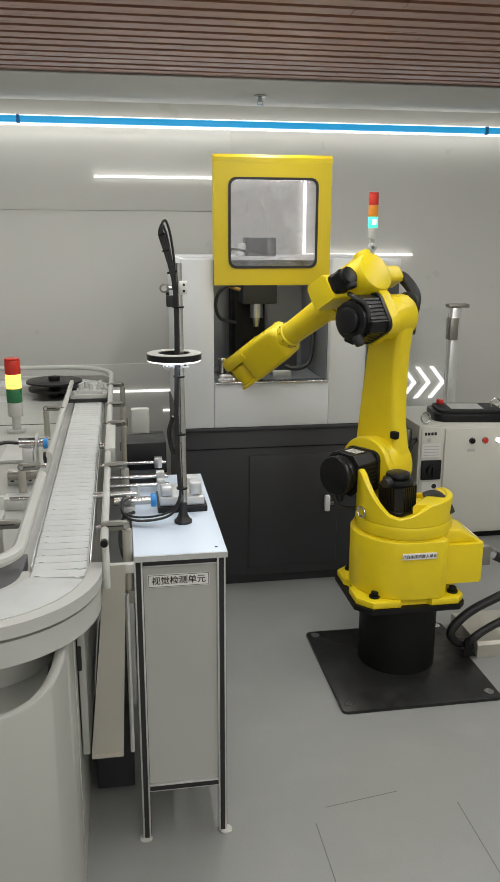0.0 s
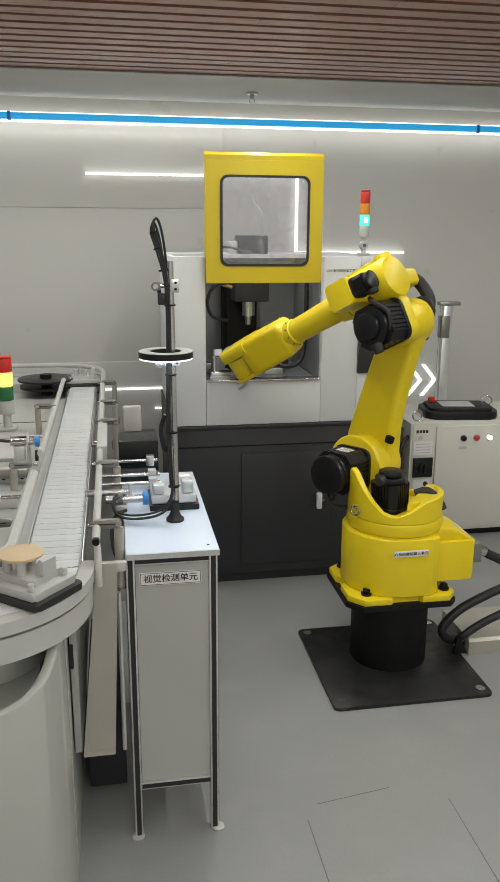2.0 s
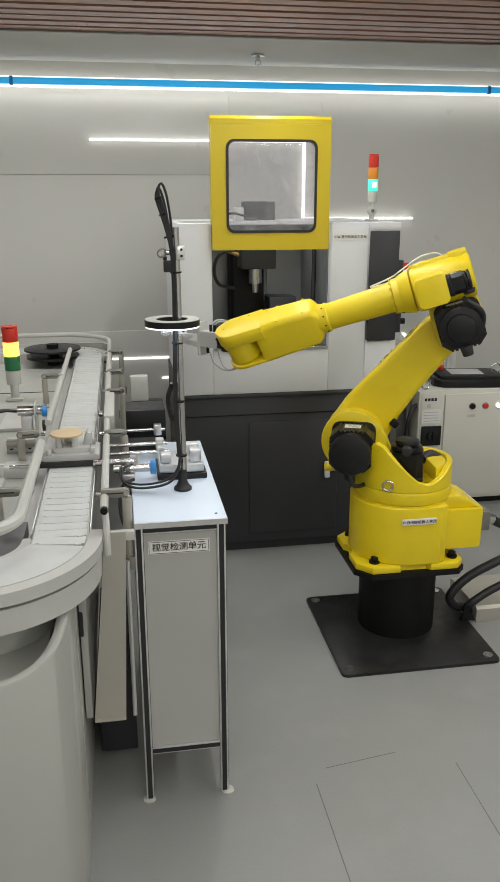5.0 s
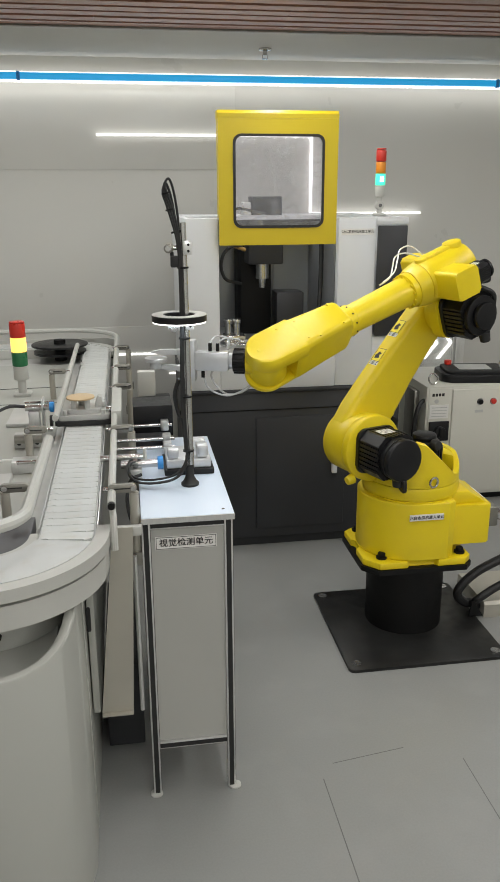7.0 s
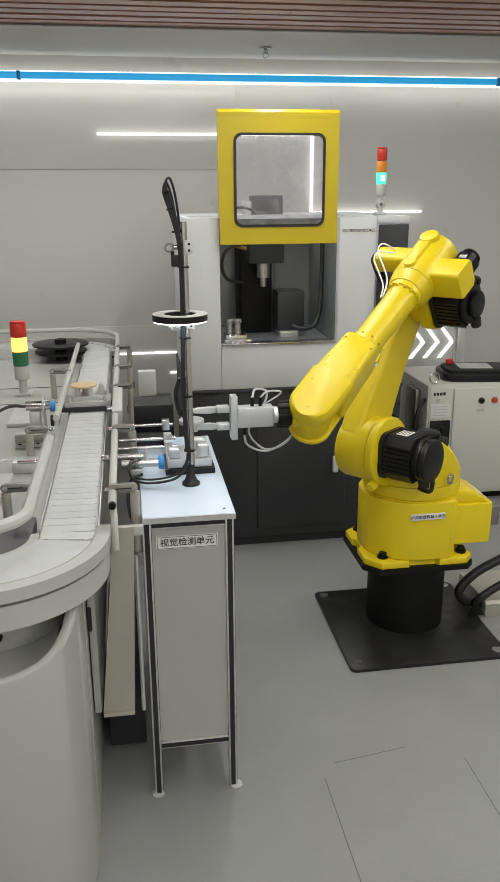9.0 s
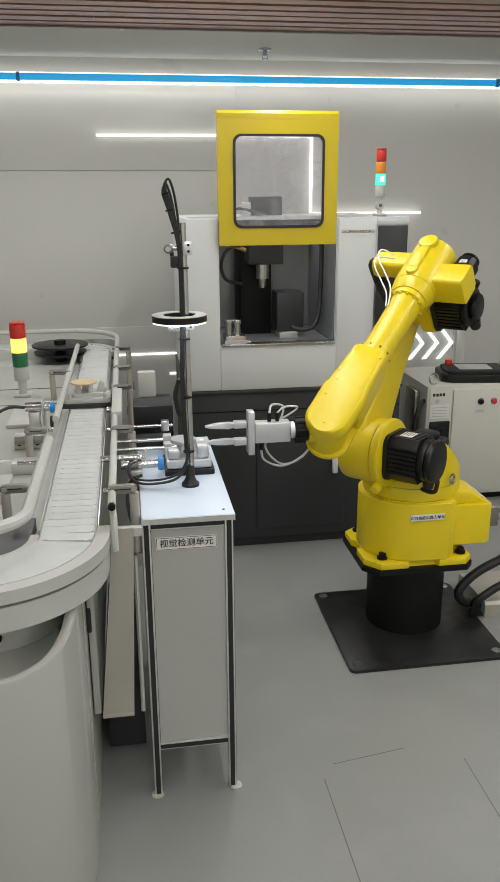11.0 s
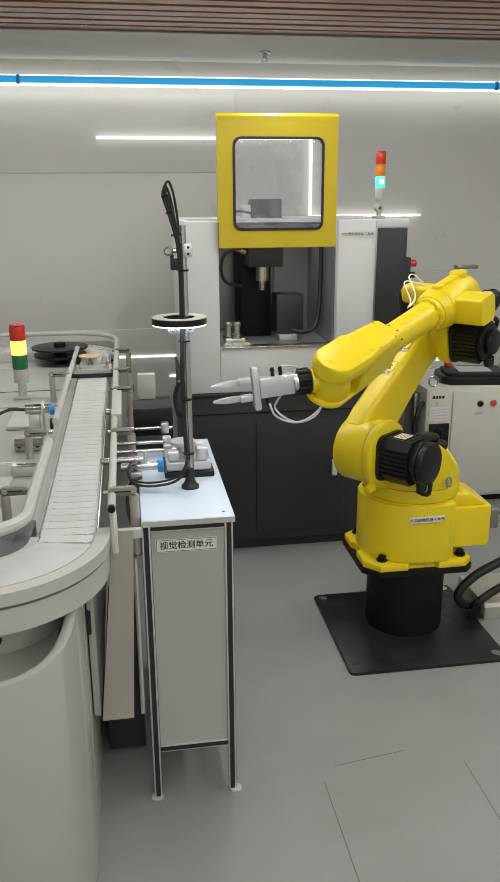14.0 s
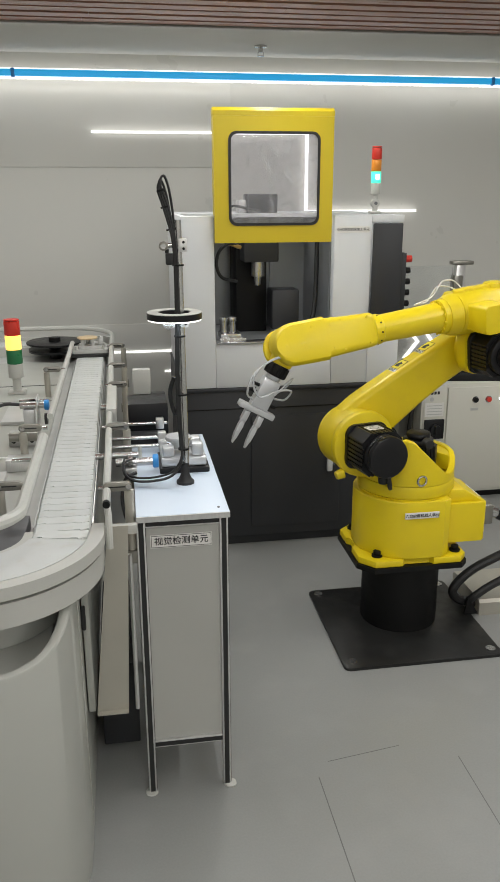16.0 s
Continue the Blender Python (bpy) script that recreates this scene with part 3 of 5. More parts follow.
    part("cable_bracket", prism(rounded(-0.045, 0.035, A3 - 0.02, A3 + 0.045, 0.012), "y", -0.20, -0.06, 0.008), YELLOW, fo)
    part("trunk_cable", tube([(-0.01, -0.2005, A3 + 0.01), (-0.025, -0.226, A3 - 0.01), (-0.038, -0.23, A3 - 0.09), (-0.015, -0.2, 0.0), (0.02, -0.18, -0.07)], 0.024, 12), RUBBER, fo, "thick black cable loom")
    part("loom_cover", cyl((-0.02, -0.175, 0.03), (-0.02, -0.195, 0.03), 0.055, seg=28, bevel=0.006), RUBBER, fo)
    bm = tube([(-0.02, -0.13, A3 + 0.046), (0.01, -0.155, A3 + 0.09), (0.07, -0.14, A3 + 0.10), (0.13, -0.09, A3 + 0.085), (0.19, -0.045, A3 + 0.066), (0.27, -0.02, A3 + 0.058)], 0.0028)
    tube([(0.0, -0.12, A3 + 0.046), (0.03, -0.165, A3 + 0.07), (0.09, -0.15, A3 + 0.08), (0.15, -0.10, A3 + 0.065), (0.2, -0.06, A3 + 0.05), (0.27, -0.03, A3 + 0.053)], 0.0028, bm=bm)
    part("air_hose", bm, HOSE_WHITE, fo, "thin white air hoses")
    part("cone", loft([section(x, 0, A3, 2 * r, 2 * r, r, 8) for x, r in ((0.1285, 0.078), (0.15, 0.074), (0.172, 0.066))]), YELLOW, fo)

    # rolling part of the forearm, x along its axis, origin at the wrist centre
    tub = part("forearm_tube", loft([section(x, 0, 0, 2 * r, 2 * r, r, 8) for x, r in ((-0.6165, 0.063), (-0.595, 0.063), (-0.592, 0.054), (-0.35, 0.049), (-0.345, 0.054), (-0.275, 0.055))]), YELLOW, bot)
    for i in range(14):
        a = 2 * math.pi * i / 14
        part("ring_bolt", cyl((-0.5918, 0.0585 * math.cos(a), 0.0585 * math.sin(a)), (-0.587, 0.0585 * math.cos(a), 0.0585 * math.sin(a)), 0.005, seg=8), YELLOW, tub)
    for i in range(10):
        a = 2 * math.pi * (i + 0.5) / 10
        part("collar_bolt", cyl((-0.335, 0.0535 * math.cos(a), 0.0535 * math.sin(a)), (-0.335, 0.0565 * math.cos(a), 0.0560 * math.sin(a)), 0.003, seg=8), PED_BLACK, tub)
    bm = loft([section(x, 0, zc, w, h, r, 6) for x, zc, w, h, r in
               ((-0.318, 0.0, 0.100, 0.098, 0.030), (-0.304, 0.0, 0.136, 0.112, 0.026), (-0.292, 0.0, 0.150, 0.118, 0.024), (-0.20, 0.0, 0.156, 0.124, 0.022), (-0.12, 0.0, 0.160, 0.136, 0.024), (-0.085, 0.0, 0.160, 0.140, 0.024), (-0.075, 0.0, 0.150, 0.130, 0.022))])
    part("wrist_block", bm, YELLOW, tub)
    for x, z in ((-0.27, 0.045), (-0.27, -0.045), (-0.17, 0.05), (-0.17, -0.05)):
        part("cap_screw", cyl((x, 0.0745, z), (x, 0.0790, z), 0.0045, seg=10), YELLOW, tub)
    arc = [(0.006 + 0.070 * math.cos(radians(a)), 0.072 * math.sin(radians(a))) for a in range(-88, 89, 11)]
    part("fork_cheek", loft([[(-0.11, y, -0.074 * k), *[(px, y, pz * k) for px, pz in arc], (-0.11, y, 0.074 * k)] for y, k in ((0.032, 0.97), (0.036, 1.0), (0.060, 1.0), (0.071, 0.95), (0.0785, 0.86), (0.0815, 0.72))]), YELLOW, tub)
    part("fork_cheek", prism([(-0.1, 0.063), *reversed([(x * 0.93, z * 0.95) for x, z in arc]), (-0.1, -0.063)], "y", -0.0755, -0.0585, 0.006), YELLOW, tub)
    for x, z in ((-0.13, 0.04), (-0.13, -0.04), (-0.06, 0.045), (0.04, 0.0)):
        part("cap_screw", cyl((x, 0.0815, z), (x, 0.0832, z), 0.005, seg=10), YELLOW, tub)

    # tool: x ahead, z across the jaws
    wr = part("wrist", cyl((0, -0.058, 0), (0, 0.0315, 0), 0.062, seg=32, bevel=0.008), YELLOW, bot)
    part("nose", cyl((0.03, 0, 0), (0.070, 0, 0), 0.042, 0.04, 28, 0.004), YELLOW, wr)
    part("flange_ring", cyl((0.0705, 0, 0), (0.112, 0, 0), 0.036, seg=28, bevel=0.003), PED_BLACK, wr, "black tool flange")
    for i in range(8):
        a = 2 * math.pi * i / 8
        part("flange_rib", cyl((0.074, 0.0362 * math.cos(a), 0.0362 * math.sin(a)), (0.11, 0.0362 * math.cos(a), 0.0362 * math.sin(a)), 0.006, seg=8), PED_BLACK, wr)
    gr = part("gripper", cyl((0.1125, 0, 0), (0.152, 0, 0), 0.026, seg=28, bevel=0.003), GRIP_WHITE, bot, "pale aluminium two-jaw pneumatic gripper")
    part("gripper_body", box(0.1525, 0.262, -0.023, 0.023, -0.031, 0.031, 0.003), GRIP_WHITE, gr)
    part("guide", box(0.17, 0.258, -0.027, -0.0235, -0.012, 0.012, 0.001), STEEL, gr)
    for x in (0.175, 0.20, 0.245):
        for z in (-0.022, 0.022):
            part("screw", cyl((x, -0.0255, z), (x, -0.0232, z), 0.0035, seg=8), PED_BLACK, gr)
    part("cross_plate", box(0.2625, 0.283, -0.021, 0.021, -0.068, 0.068, 0.003), GRIP_WHITE, gr)
    for s in (-1, 1):
        jaw = part("jaw", box(0.2865, 0.325, -0.014, 0.014, s * 0.027 - 0.010, s * 0.027 + 0.010, 0.002), GRIP_WHITE, gr)
        bm = prism([(0.3255, s * 0.018), (0.345, s * 0.016), (0.39, s * 0.019), (0.412, s * 0.023), (0.411, s * 0.027), (0.38, s * 0.034), (0.345, s * 0.035), (0.3255, s * 0.034)], "y", -0.009, 0.009, 0.002)
        part("finger", bm, GRIP_WHITE, jaw)
    for x, z in ((0.19, 0.05), (0.215, 0.05), (0.24, -0.05)):
        part("air_fitting", cyl((x, 0, 0.031 if z > 0 else -0.031), (x, 0, z * 1.15), 0.006, seg=10), PED_BLACK, gr)
    bm = tube([(0.24, -0.01, -0.055), (0.225, -0.02, -0.10), (0.165, -0.03, -0.125), (0.10, -0.04, -0.10), (0.055, -0.05, -0.05), (0.03, -0.055, 0.02), (-0.01, -0.06, 0.06)], 0.0035)
    tube([(0.215, 0.0, 0.057), (0.20, -0.03, 0.075), (0.16, -0.05, 0.06), (0.18, -0.045, 0.0), (0.22, -0.04, -0.06), (0.17, -0.035, -0.12), (0.10, -0.045, -0.105), (0.05, -0.055, -0.04), (0.0, -0.065, 0.05)], 0.0035, bm=bm)
    tube([(0.19, 0.0, 0.057), (0.165, -0.01, 0.072), (0.12, -0.03, 0.06), (0.2, -0.035, 0.01)], 0.003, bm=bm)
    ho = part("air_hose", bm, HOSE_CLEAR, bot, "looped translucent air hoses")
    ROBOT.update(hose=ho, turret=tur, upper=up, forearm=fo, tube=tub, wrist=wr, gripper=gr)


def floor_plate():
    t = thing("floor_plate", "thick black steel mounting plate bolted to the floor", "base plate", pose(0, 0, 0))
    part("plate", prism(rounded(0.895, 1.50, 2.635, 3.225, 0.02), "z", 0.0, 0.012, 0.002), PLATE_BLACK, t)
    for x, y in ((0.93, 2.675), (0.93, 3.19), (1.465, 2.675), (1.465, 3.19)):
        part("anchor", cyl((x, y, 0.0122), (x, y, 0.016), 0.018, seg=20), STEEL, t)


floor_plate()
robot()

# ---------------------------------------------------------------- machining centre
CY = 3.75


def stack_light(name, x, y, z, r, lit, label, foot=0.10, tier=0.05):
    t = thing(name, label, "signal light", pose(x, y, z))
    part("bracket", box(-r * 1.1, r * 1.1, -r * 1.1, r * 1.1, 0.0, 0.012, 0.003), RAIL, t)
    part("stem", cyl((0, 0, 0.0122), (0, 0, foot), r * 0.55, seg=16), RAIL, t, "white plastic stem")
    part("socket", cyl((0, 0, foot + 0.0003), (0, 0, foot + tier), r * 0.95, seg=28, bevel=0.002), RAIL, t)
    z0 = foot + tier + 0.0006
    if lit == "green_lens":
        part("pivot", cyl((0, -r * 0.62, foot * 0.55), (0, r * 0.62, foot * 0.55), r * 0.85, seg=24, bevel=0.002), RAIL, t, "round white pivot joint")
        part("pivot_screw", cyl((0, -r * 0.70, foot * 0.55), (0, -r * 0.63, foot * 0.55), r * 0.35, seg=16), DARK_GREY, t)
        part("lamp_core", box(-r * 0.4, r * 0.4, -r * 1.03, -r * 0.97, z0 + tier * 0.3, z0 + tier * 0.75, 0.0005), CORE_ON, t, "bright lamp core")
    for i, (n, off, on) in enumerate((("green_lens", GREEN, GREEN_ON), ("amber_lens", AMBER, AMBER_ON), ("red_lens", RED, RED))):
        part(n, cyl((0, 0, z0 + i * (tier + 0.0014)), (0, 0, z0 + i * (tier + 0.0014) + tier), r, seg=28, bevel=0.003), on if lit == n else off, t,
             n.replace("_", " ") + (", lit" if lit == n else ""))
    part("cap", cyl((0, 0, z0 + 3 * (tier + 0.0014)), (0, 0, z0 + 3 * (tier + 0.0014) + 0.006), r * 0.97, seg=28, bevel=0.002), RED, t)
    return t


def machining_centre():
    t = thing("machining_centre", "white and charcoal enclosed machining centre with its yellow door raised", "machine", pose(0, CY, 0))
    xa, xb, dep = 0.43, 1.428, 0.92
    part("plinth", box(xa + 0.03, xb - 0.03, 0.03, dep - 0.03, 0.0, 0.05), CHARCOAL, t, "black plinth")
    part("lower_body", box(xa - 0.006, xb, 0.0, dep, 0.0505, 0.775, 0.006), CHARCOAL, t, "charcoal painted base cabinet")
    part("lip", box(xa - 0.008, xb + 0.002, -0.012, dep, 0.7755, 0.792, 0.004), CHARCOAL, t)
    door = part("service_door", box(0.735, 1.165, -0.010, -0.0005, 0.10, 0.655, 0.004), CHARCOAL, t)
    h = part("handle", box(1.098, 1.124, -0.034, -0.0105, 0.37, 0.45, 0.006), CNC_WHITE, door, "white latch handle")
    part("lever", box(1.1245, 1.16, -0.03, -0.018, 0.402, 0.418, 0.003), STEEL, h)
    part("groove", box(xa, xb - 0.004, -0.004, -0.0003, 0.690, 0.694), PED_BLACK, t)
    # shell of the upper enclosure round the open work space
    part("front_post", box(xa, 0.575, 0.0, 0.05, 0.7925, 1.548, 0.005), CNC_WHITE, t, "white enclosure panel")
    part("front_panel", box(1.108, 1.28, 0.0, 0.05, 0.7925, 1.548, 0.005), CNC_WHITE, t, "white enclosure panel")
    part("front_apron", box(0.5755, 1.1075, 0.0, 0.05, 0.7925, 0.995, 0.003), CNC_WHITE, t)
    part("front_corner", box(1.2805, xb, 0.0, 0.05, 0.7925, 1.018, 0.003), CNC_WHITE, t)
    part("front_corner_top", box(1.2805, xb, 0.0, 0.05, 1.515, 1.548, 0.003), CNC_WHITE, t)
    part("side_panel", box(xa, xa + 0.03, 0.0505, dep, 0.7925, 1.548, 0.003), CNC_WHITE, t)
    part("side_panel", box(xb - 0.03, xb, 0.0505, dep, 0.7925, 1.548, 0.003), CNC_WHITE, t)
    part("back_panel", box(xa + 0.0305, xb - 0.0305, dep - 0.03, dep, 0.7925, 1.548), INTERIOR, t)
    bm = box(xa + 0.0305, xb - 0.0305, 0.42, dep - 0.031, 1.53, 1.548)
    part("roof", bm, CNC_WHITE, t)
    pan = part("control_panel", box(1.284, xb - 0.008, -0.016, -0.0005, 1.022, 1.512, 0.004), CHARCOAL, t, "black control panel")
    for z in (1.10, 1.15, 1.20, 1.25, 1.30):
        part("button", cyl((xb + 0.03, 0.05, z), (xb + 0.055, 0.05, z), 0.014, seg=14), PED_BLACK, pan)
    part("button_box", box(xb + 0.0005, xb + 0.0295, 0.025, 0.075, 1.05, 1.38, 0.003), CHARCOAL, pan)
    part("red_button", cyl((xb + 0.03, 0.05, 1.352), (xb + 0.06, 0.05, 1.352), 0.016, seg=14), RED, pan)
    lab = part("name_plate", box(1.12, 1.268, -0.0022, -0.0006, 1.473, 1.50), LABEL, t, "white label with black lettering")
    text_mesh("lettering", "CNC数控机床加工单元", 0.0145, INK, lab, pose(1.194, -0.0027, 1.4865, 90, 0, 0))
    # work space
    part("inner_wall", box(0.572, 0.578, 0.0505, 0.60, 0.9955, 1.52), INTERIOR, t)
    part("inner_wall", box(1.102, 1.107, 0.0505, 0.60, 0.9955, 1.52), INTERIOR, t)
    part("inner_back", box(0.5785, 1.1015, 0.56, 0.575, 0.9955, 1.52), INTERIOR, t)
    part("inner_rib", box(0.92, 0.935, 0.545, 0.5595, 0.9955, 1.52), INTERIOR, t)
    part("inner_floor", box(0.5785, 1.1015, 0.0505, 0.5595, 0.972, 0.992), INTERIOR, t)
    part("sill", box(0.582, 1.102, -0.012, 0.0495, 0.9955, 1.004, 0.002), STEEL, t, "bright metal sill")
    part("column", box(0.715, 0.865, 0.33, 0.54, 0.9925, 1.42, 0.006), PED_BLACK, t, "black machine column")
    head = part("spindle_head", box(0.735, 0.90, 0.2, 0.54, 1.335, 1.50, 0.008), CHARCOAL, t, "dark spindle head")
    part("spindle", cyl((0.808, 0.25, 1.3345), (0.808, 0.25, 1.268), 0.032, seg=24), STEEL, head, "bright spindle nose")
    part("collet", cyl((0.808, 0.25, 1.2675), (0.808, 0.25, 1.225), 0.018, 0.014, 20), STEEL, head)
    part("bellows_cover", box(0.87, 1.0, 0.20, 0.34, 1.02, 1.205, 0.006), CHARCOAL, t, "black axis cover")
    part("motor_foot", box(0.878, 0.965, 0.17, 0.29, 0.9925, 1.0195, 0.003), GREY_PART, t)
    vise = part("vise", box(0.605, 0.70, 0.06, 0.16, 1.0045, 1.03, 0.004), STEEL, t, "steel workholding fixture")
    for x in (0.625, 0.665):
        v = part("vise_jaw", cyl((x, 0.11, 1.0305), (x, 0.11, 1.08), 0.016, seg=20), STEEL, vise)
        part("vise_cap", cyl((x, 0.11, 1.0805), (x, 0.11, 1.10), 0.021, seg=20, bevel=0.002), STEEL, vise)
    part("chip_tray", box(0.60, 0.72, 0.052, 0.058, 0.9925, 1.012), STEEL, t)
    part("coolant_hose", tube([(0.70, 0.16, 1.415), (0.655, 0.14, 1.425), (0.612, 0.13, 1.39), (0.60, 0.13, 1.33), (0.625, 0.14, 1.275), (0.70, 0.2, 1.25)], 0.008), RUBBER, t)
    part("coolant_valve", cyl((0.66, 0.15, 1.425), (0.715, 0.16, 1.405), 0.009, seg=12), mat("brass", (0.5, 0.33, 0.13), 0.35, 0.9), t, "small brass valve")
    part("cable_guide", tube([(1.08, 0.2, 1.46), (1.075, 0.18, 1.30), (1.06, 0.15, 1.12), (1.03, 0.13, 1.055), (0.97, 0.12, 1.04), (0.93, 0.14, 1.05)], 0.011), RUBBER, t)
    # raised door
    d = part("raised_door", frame_ring(rounded(0.575, 1.086, 1.437, 1.945, 0.004), rounded(0.64, 1.024, 1.512, 1.882, 0.03), "y", -0.036, -0.013), DOOR_YELLOW, t, "yellow lift door with a rounded window")
    part("door_hood", prism([(-0.036, 1.9455), (-0.036, 1.965), (-0.02, 1.978), (0.03, 1.978), (0.03, 1.9455)], "x", 0.573, 1.088, 0.002), DOOR_YELLOW, d)
    part("door_return", box(0.575, 0.582, -0.0125, 0.03, 1.55, 1.945), DOOR_YELLOW, d)
    part("door_return", box(1.079, 1.086, -0.0125, 0.03, 1.55, 1.945), DOOR_YELLOW, d)
    part("gasket", frame_ring(rounded(0.636, 1.028, 1.508, 1.886, 0.034), rounded(0.647, 1.017, 1.519, 1.875, 0.027), "y", -0.040, -0.0365), RUBBER, d, "black rubber gasket")
    pane = part("pane", prism(rounded(0.642, 1.022, 1.514, 1.88, 0.029), "y", -0.027, -0.023), ACRYLIC, d, "clear scuffed window pane")
    pane.visible_shadow = False
    # drive box on the roof, seen through the window
    drv = part("drive_cover", box(0.795, 0.945, 0.47, 0.60, 1.5485, 1.638, 0.005), CHARCOAL, t, "dark axis motor cover")
    part("drive_side", box(0.755, 0.7945, 0.49, 0.58, 1.5485, 1.61, 0.004), GREY_PART, drv)
    part("roof_cable", tube([(0.64, 0.3, 1.555), (0.70, 0.28, 1.585), (0.78, 0.3, 1.57), (0.84, 0.38, 1.56)], 0.006), RUBBER, t)


machining_centre()
stack_light("signal_tower", 1.352, 3.95, 1.548, 0.023, "green_lens", "red, amber and green signal tower, green lit, on machine roof", 0.085, 0.05)


def control_cabinet():
    """Robot controller on the floor, with its pendant on top."""
    gx, gy = 1.725, 4.16
    t = thing("control_cabinet", "cream steel robot control cabinet with switch and indicator lamps", "cabinet", pose(gx, gy, 0))
    part("body", box(0.0, 0.85, 0.0, 0.5, 0.04, 0.665, 0.006), CREAM, t)
    part("foot_rail", box(0.03, 0.82, 0.03, 0.47, 0.0, 0.0395), PED_BLACK, t)
    part("front_door", box(0.145, 0.845, -0.012, -0.0005, 0.06, 0.645, 0.004), CREAM, t)
    side = part("switch_panel", box(0.012, 0.14, -0.006, -0.0005, 0.06, 0.655, 0.003), CREAM, t)
    for i in range(4):
        part("marking", box(0.03 + i * 0.018, 0.043 + i * 0.018, -0.0075, -0.0062, 0.612, 0.628), INK, side)
    part("badge", cyl((0.055, -0.0078, 0.585), (0.055, -0.0062, 0.585), 0.012, seg=16), GREY_PART, side)
    part("plate", box(0.02, 0.125, -0.0078, -0.0062, 0.49, 0.565), LABEL, side, "white rating plate")
    for i in range(4):
        part("marking", box(0.03, 0.115, -0.0085, -0.0079, 0.5 + i * 0.016, 0.504 + i * 0.016), GREY_PART, side)
    sw = part("main_switch", box(0.018, 0.13, -0.02, -0.0062, 0.365, 0.475, 0.004), MOTOR, side, "black rotary main switch")
    part("knob", cyl((0.075, -0.04, 0.42), (0.075, -0.0205, 0.42), 0.03, seg=24, bevel=0.003), MOTOR, sw)
    part("grip", box(0.068, 0.082, -0.054, -0.0405, 0.392, 0.448, 0.003), MOTOR, sw)
    part("warning_label", box(0.03, 0.12, -0.0078, -0.0062, 0.27, 0.35), LABEL, side, "white warning label")
    part("marking", box(0.04, 0.11, -0.0085, -0.0079, 0.28, 0.296), RED, side)
    part("marking", cyl((0.098, -0.0088, 0.325), (0.098, -0.0079, 0.325), 0.014, seg=16), INK, side)
    for x, m in ((0.30, PED_BLACK), (0.375, RED), (0.45, LED_SOFT)):
        b = part("indicator", cyl((x, -0.026, 0.575), (x, -0.0125, 0.575), 0.014, seg=18, bevel=0.002), m, t)
        part("bezel", cyl((x, -0.0135, 0.575), (x, -0.0122, 0.575), 0.019, seg=18), STEEL, b)
    part("tag", box(0.275, 0.32, -0.0138, -0.0122, 0.515, 0.53), GREY_PART, t)
    bm = bmesh.new()
    for i in range(16):
        a, b = radians(i * 360 / 16), radians((i + 1) * 360 / 16)
        tube([(0.045 + 0.026 * math.cos(a), 0.03, 0.70 + 0.03 * math.sin(a)), (0.045 + 0.026 * math.cos(b), 0.03, 0.70 + 0.03 * math.sin(b))], 0.0045, 6, 1, bm)
    part("eye_bolt", bm, STEEL, t)
    part("cable", tube([(-0.03, 0.1, 0.1), (-0.06, 0.02, 0.3), (-0.055, 0.0, 0.5), (-0.02, 0.02, 0.575), (0.03, 0.05, 0.58)], 0.012), RUBBER, t)
    part("side_conduit", box(-0.03, -0.0005, 0.1, 0.25, 0.12, 0.62, 0.004), ZINC, t)

    p = thing("teach_pendant", "black handheld teach pendant lying on the control cabinet", "pendant", pose(gx + 0.115, gy + 0.07, 0.665, 0, 0, -9))
    part("case", prism(rounded(0.0, 0.40, 0.0, 0.26, 0.05), "z", 0.0, 0.045, 0.012), MOTOR, p)
    part("bezel", prism(rounded(0.025, 0.375, 0.03, 0.23, 0.03), "z", 0.0455, 0.062, 0.005), RUBBER, p)
    part("screen", box(0.10, 0.28, 0.06, 0.2, 0.0625, 0.0645, 0.001), GREY_PART, p, "grey screen")
    part("stop_button", cyl((0.07, 0.2, 0.0625), (0.07, 0.2, 0.088), 0.02, seg=20, bevel=0.004), RED, p, "red stop button")
    part("key_ring", tube([(0.33, 0.1, 0.062), (0.33, 0.1, 0.1), (0.36, 0.1, 0.115), (0.385, 0.1, 0.09), (0.37, 0.1, 0.066)], 0.004), STEEL, p)


control_cabinet()


def glass_screen():
    t = thing("glass_screen", "clear glass safety screen held by a grey metal post", "screen", pose(2.13, 4.72, 0))
    part("post", box(-0.028, 0.028, -0.022, 0.022, 0.0, 1.24, 0.004), ALU, t)
    part("cap", box(-0.055, 0.075, -0.03, 0.03, 1.2405, 1.262, 0.006), ZINC, t)
    part("clamp", box(-0.04, 0.012, -0.032, 0.032, 1.05, 1.18, 0.004), ZINC, t)
    g = part("pane", box(-0.5, -0.0405, -0.004, 0.004, 0.25, 1.235, 0.001), GLASS, t, "clear glass pane")
    g.visible_shadow = False


glass_screen()


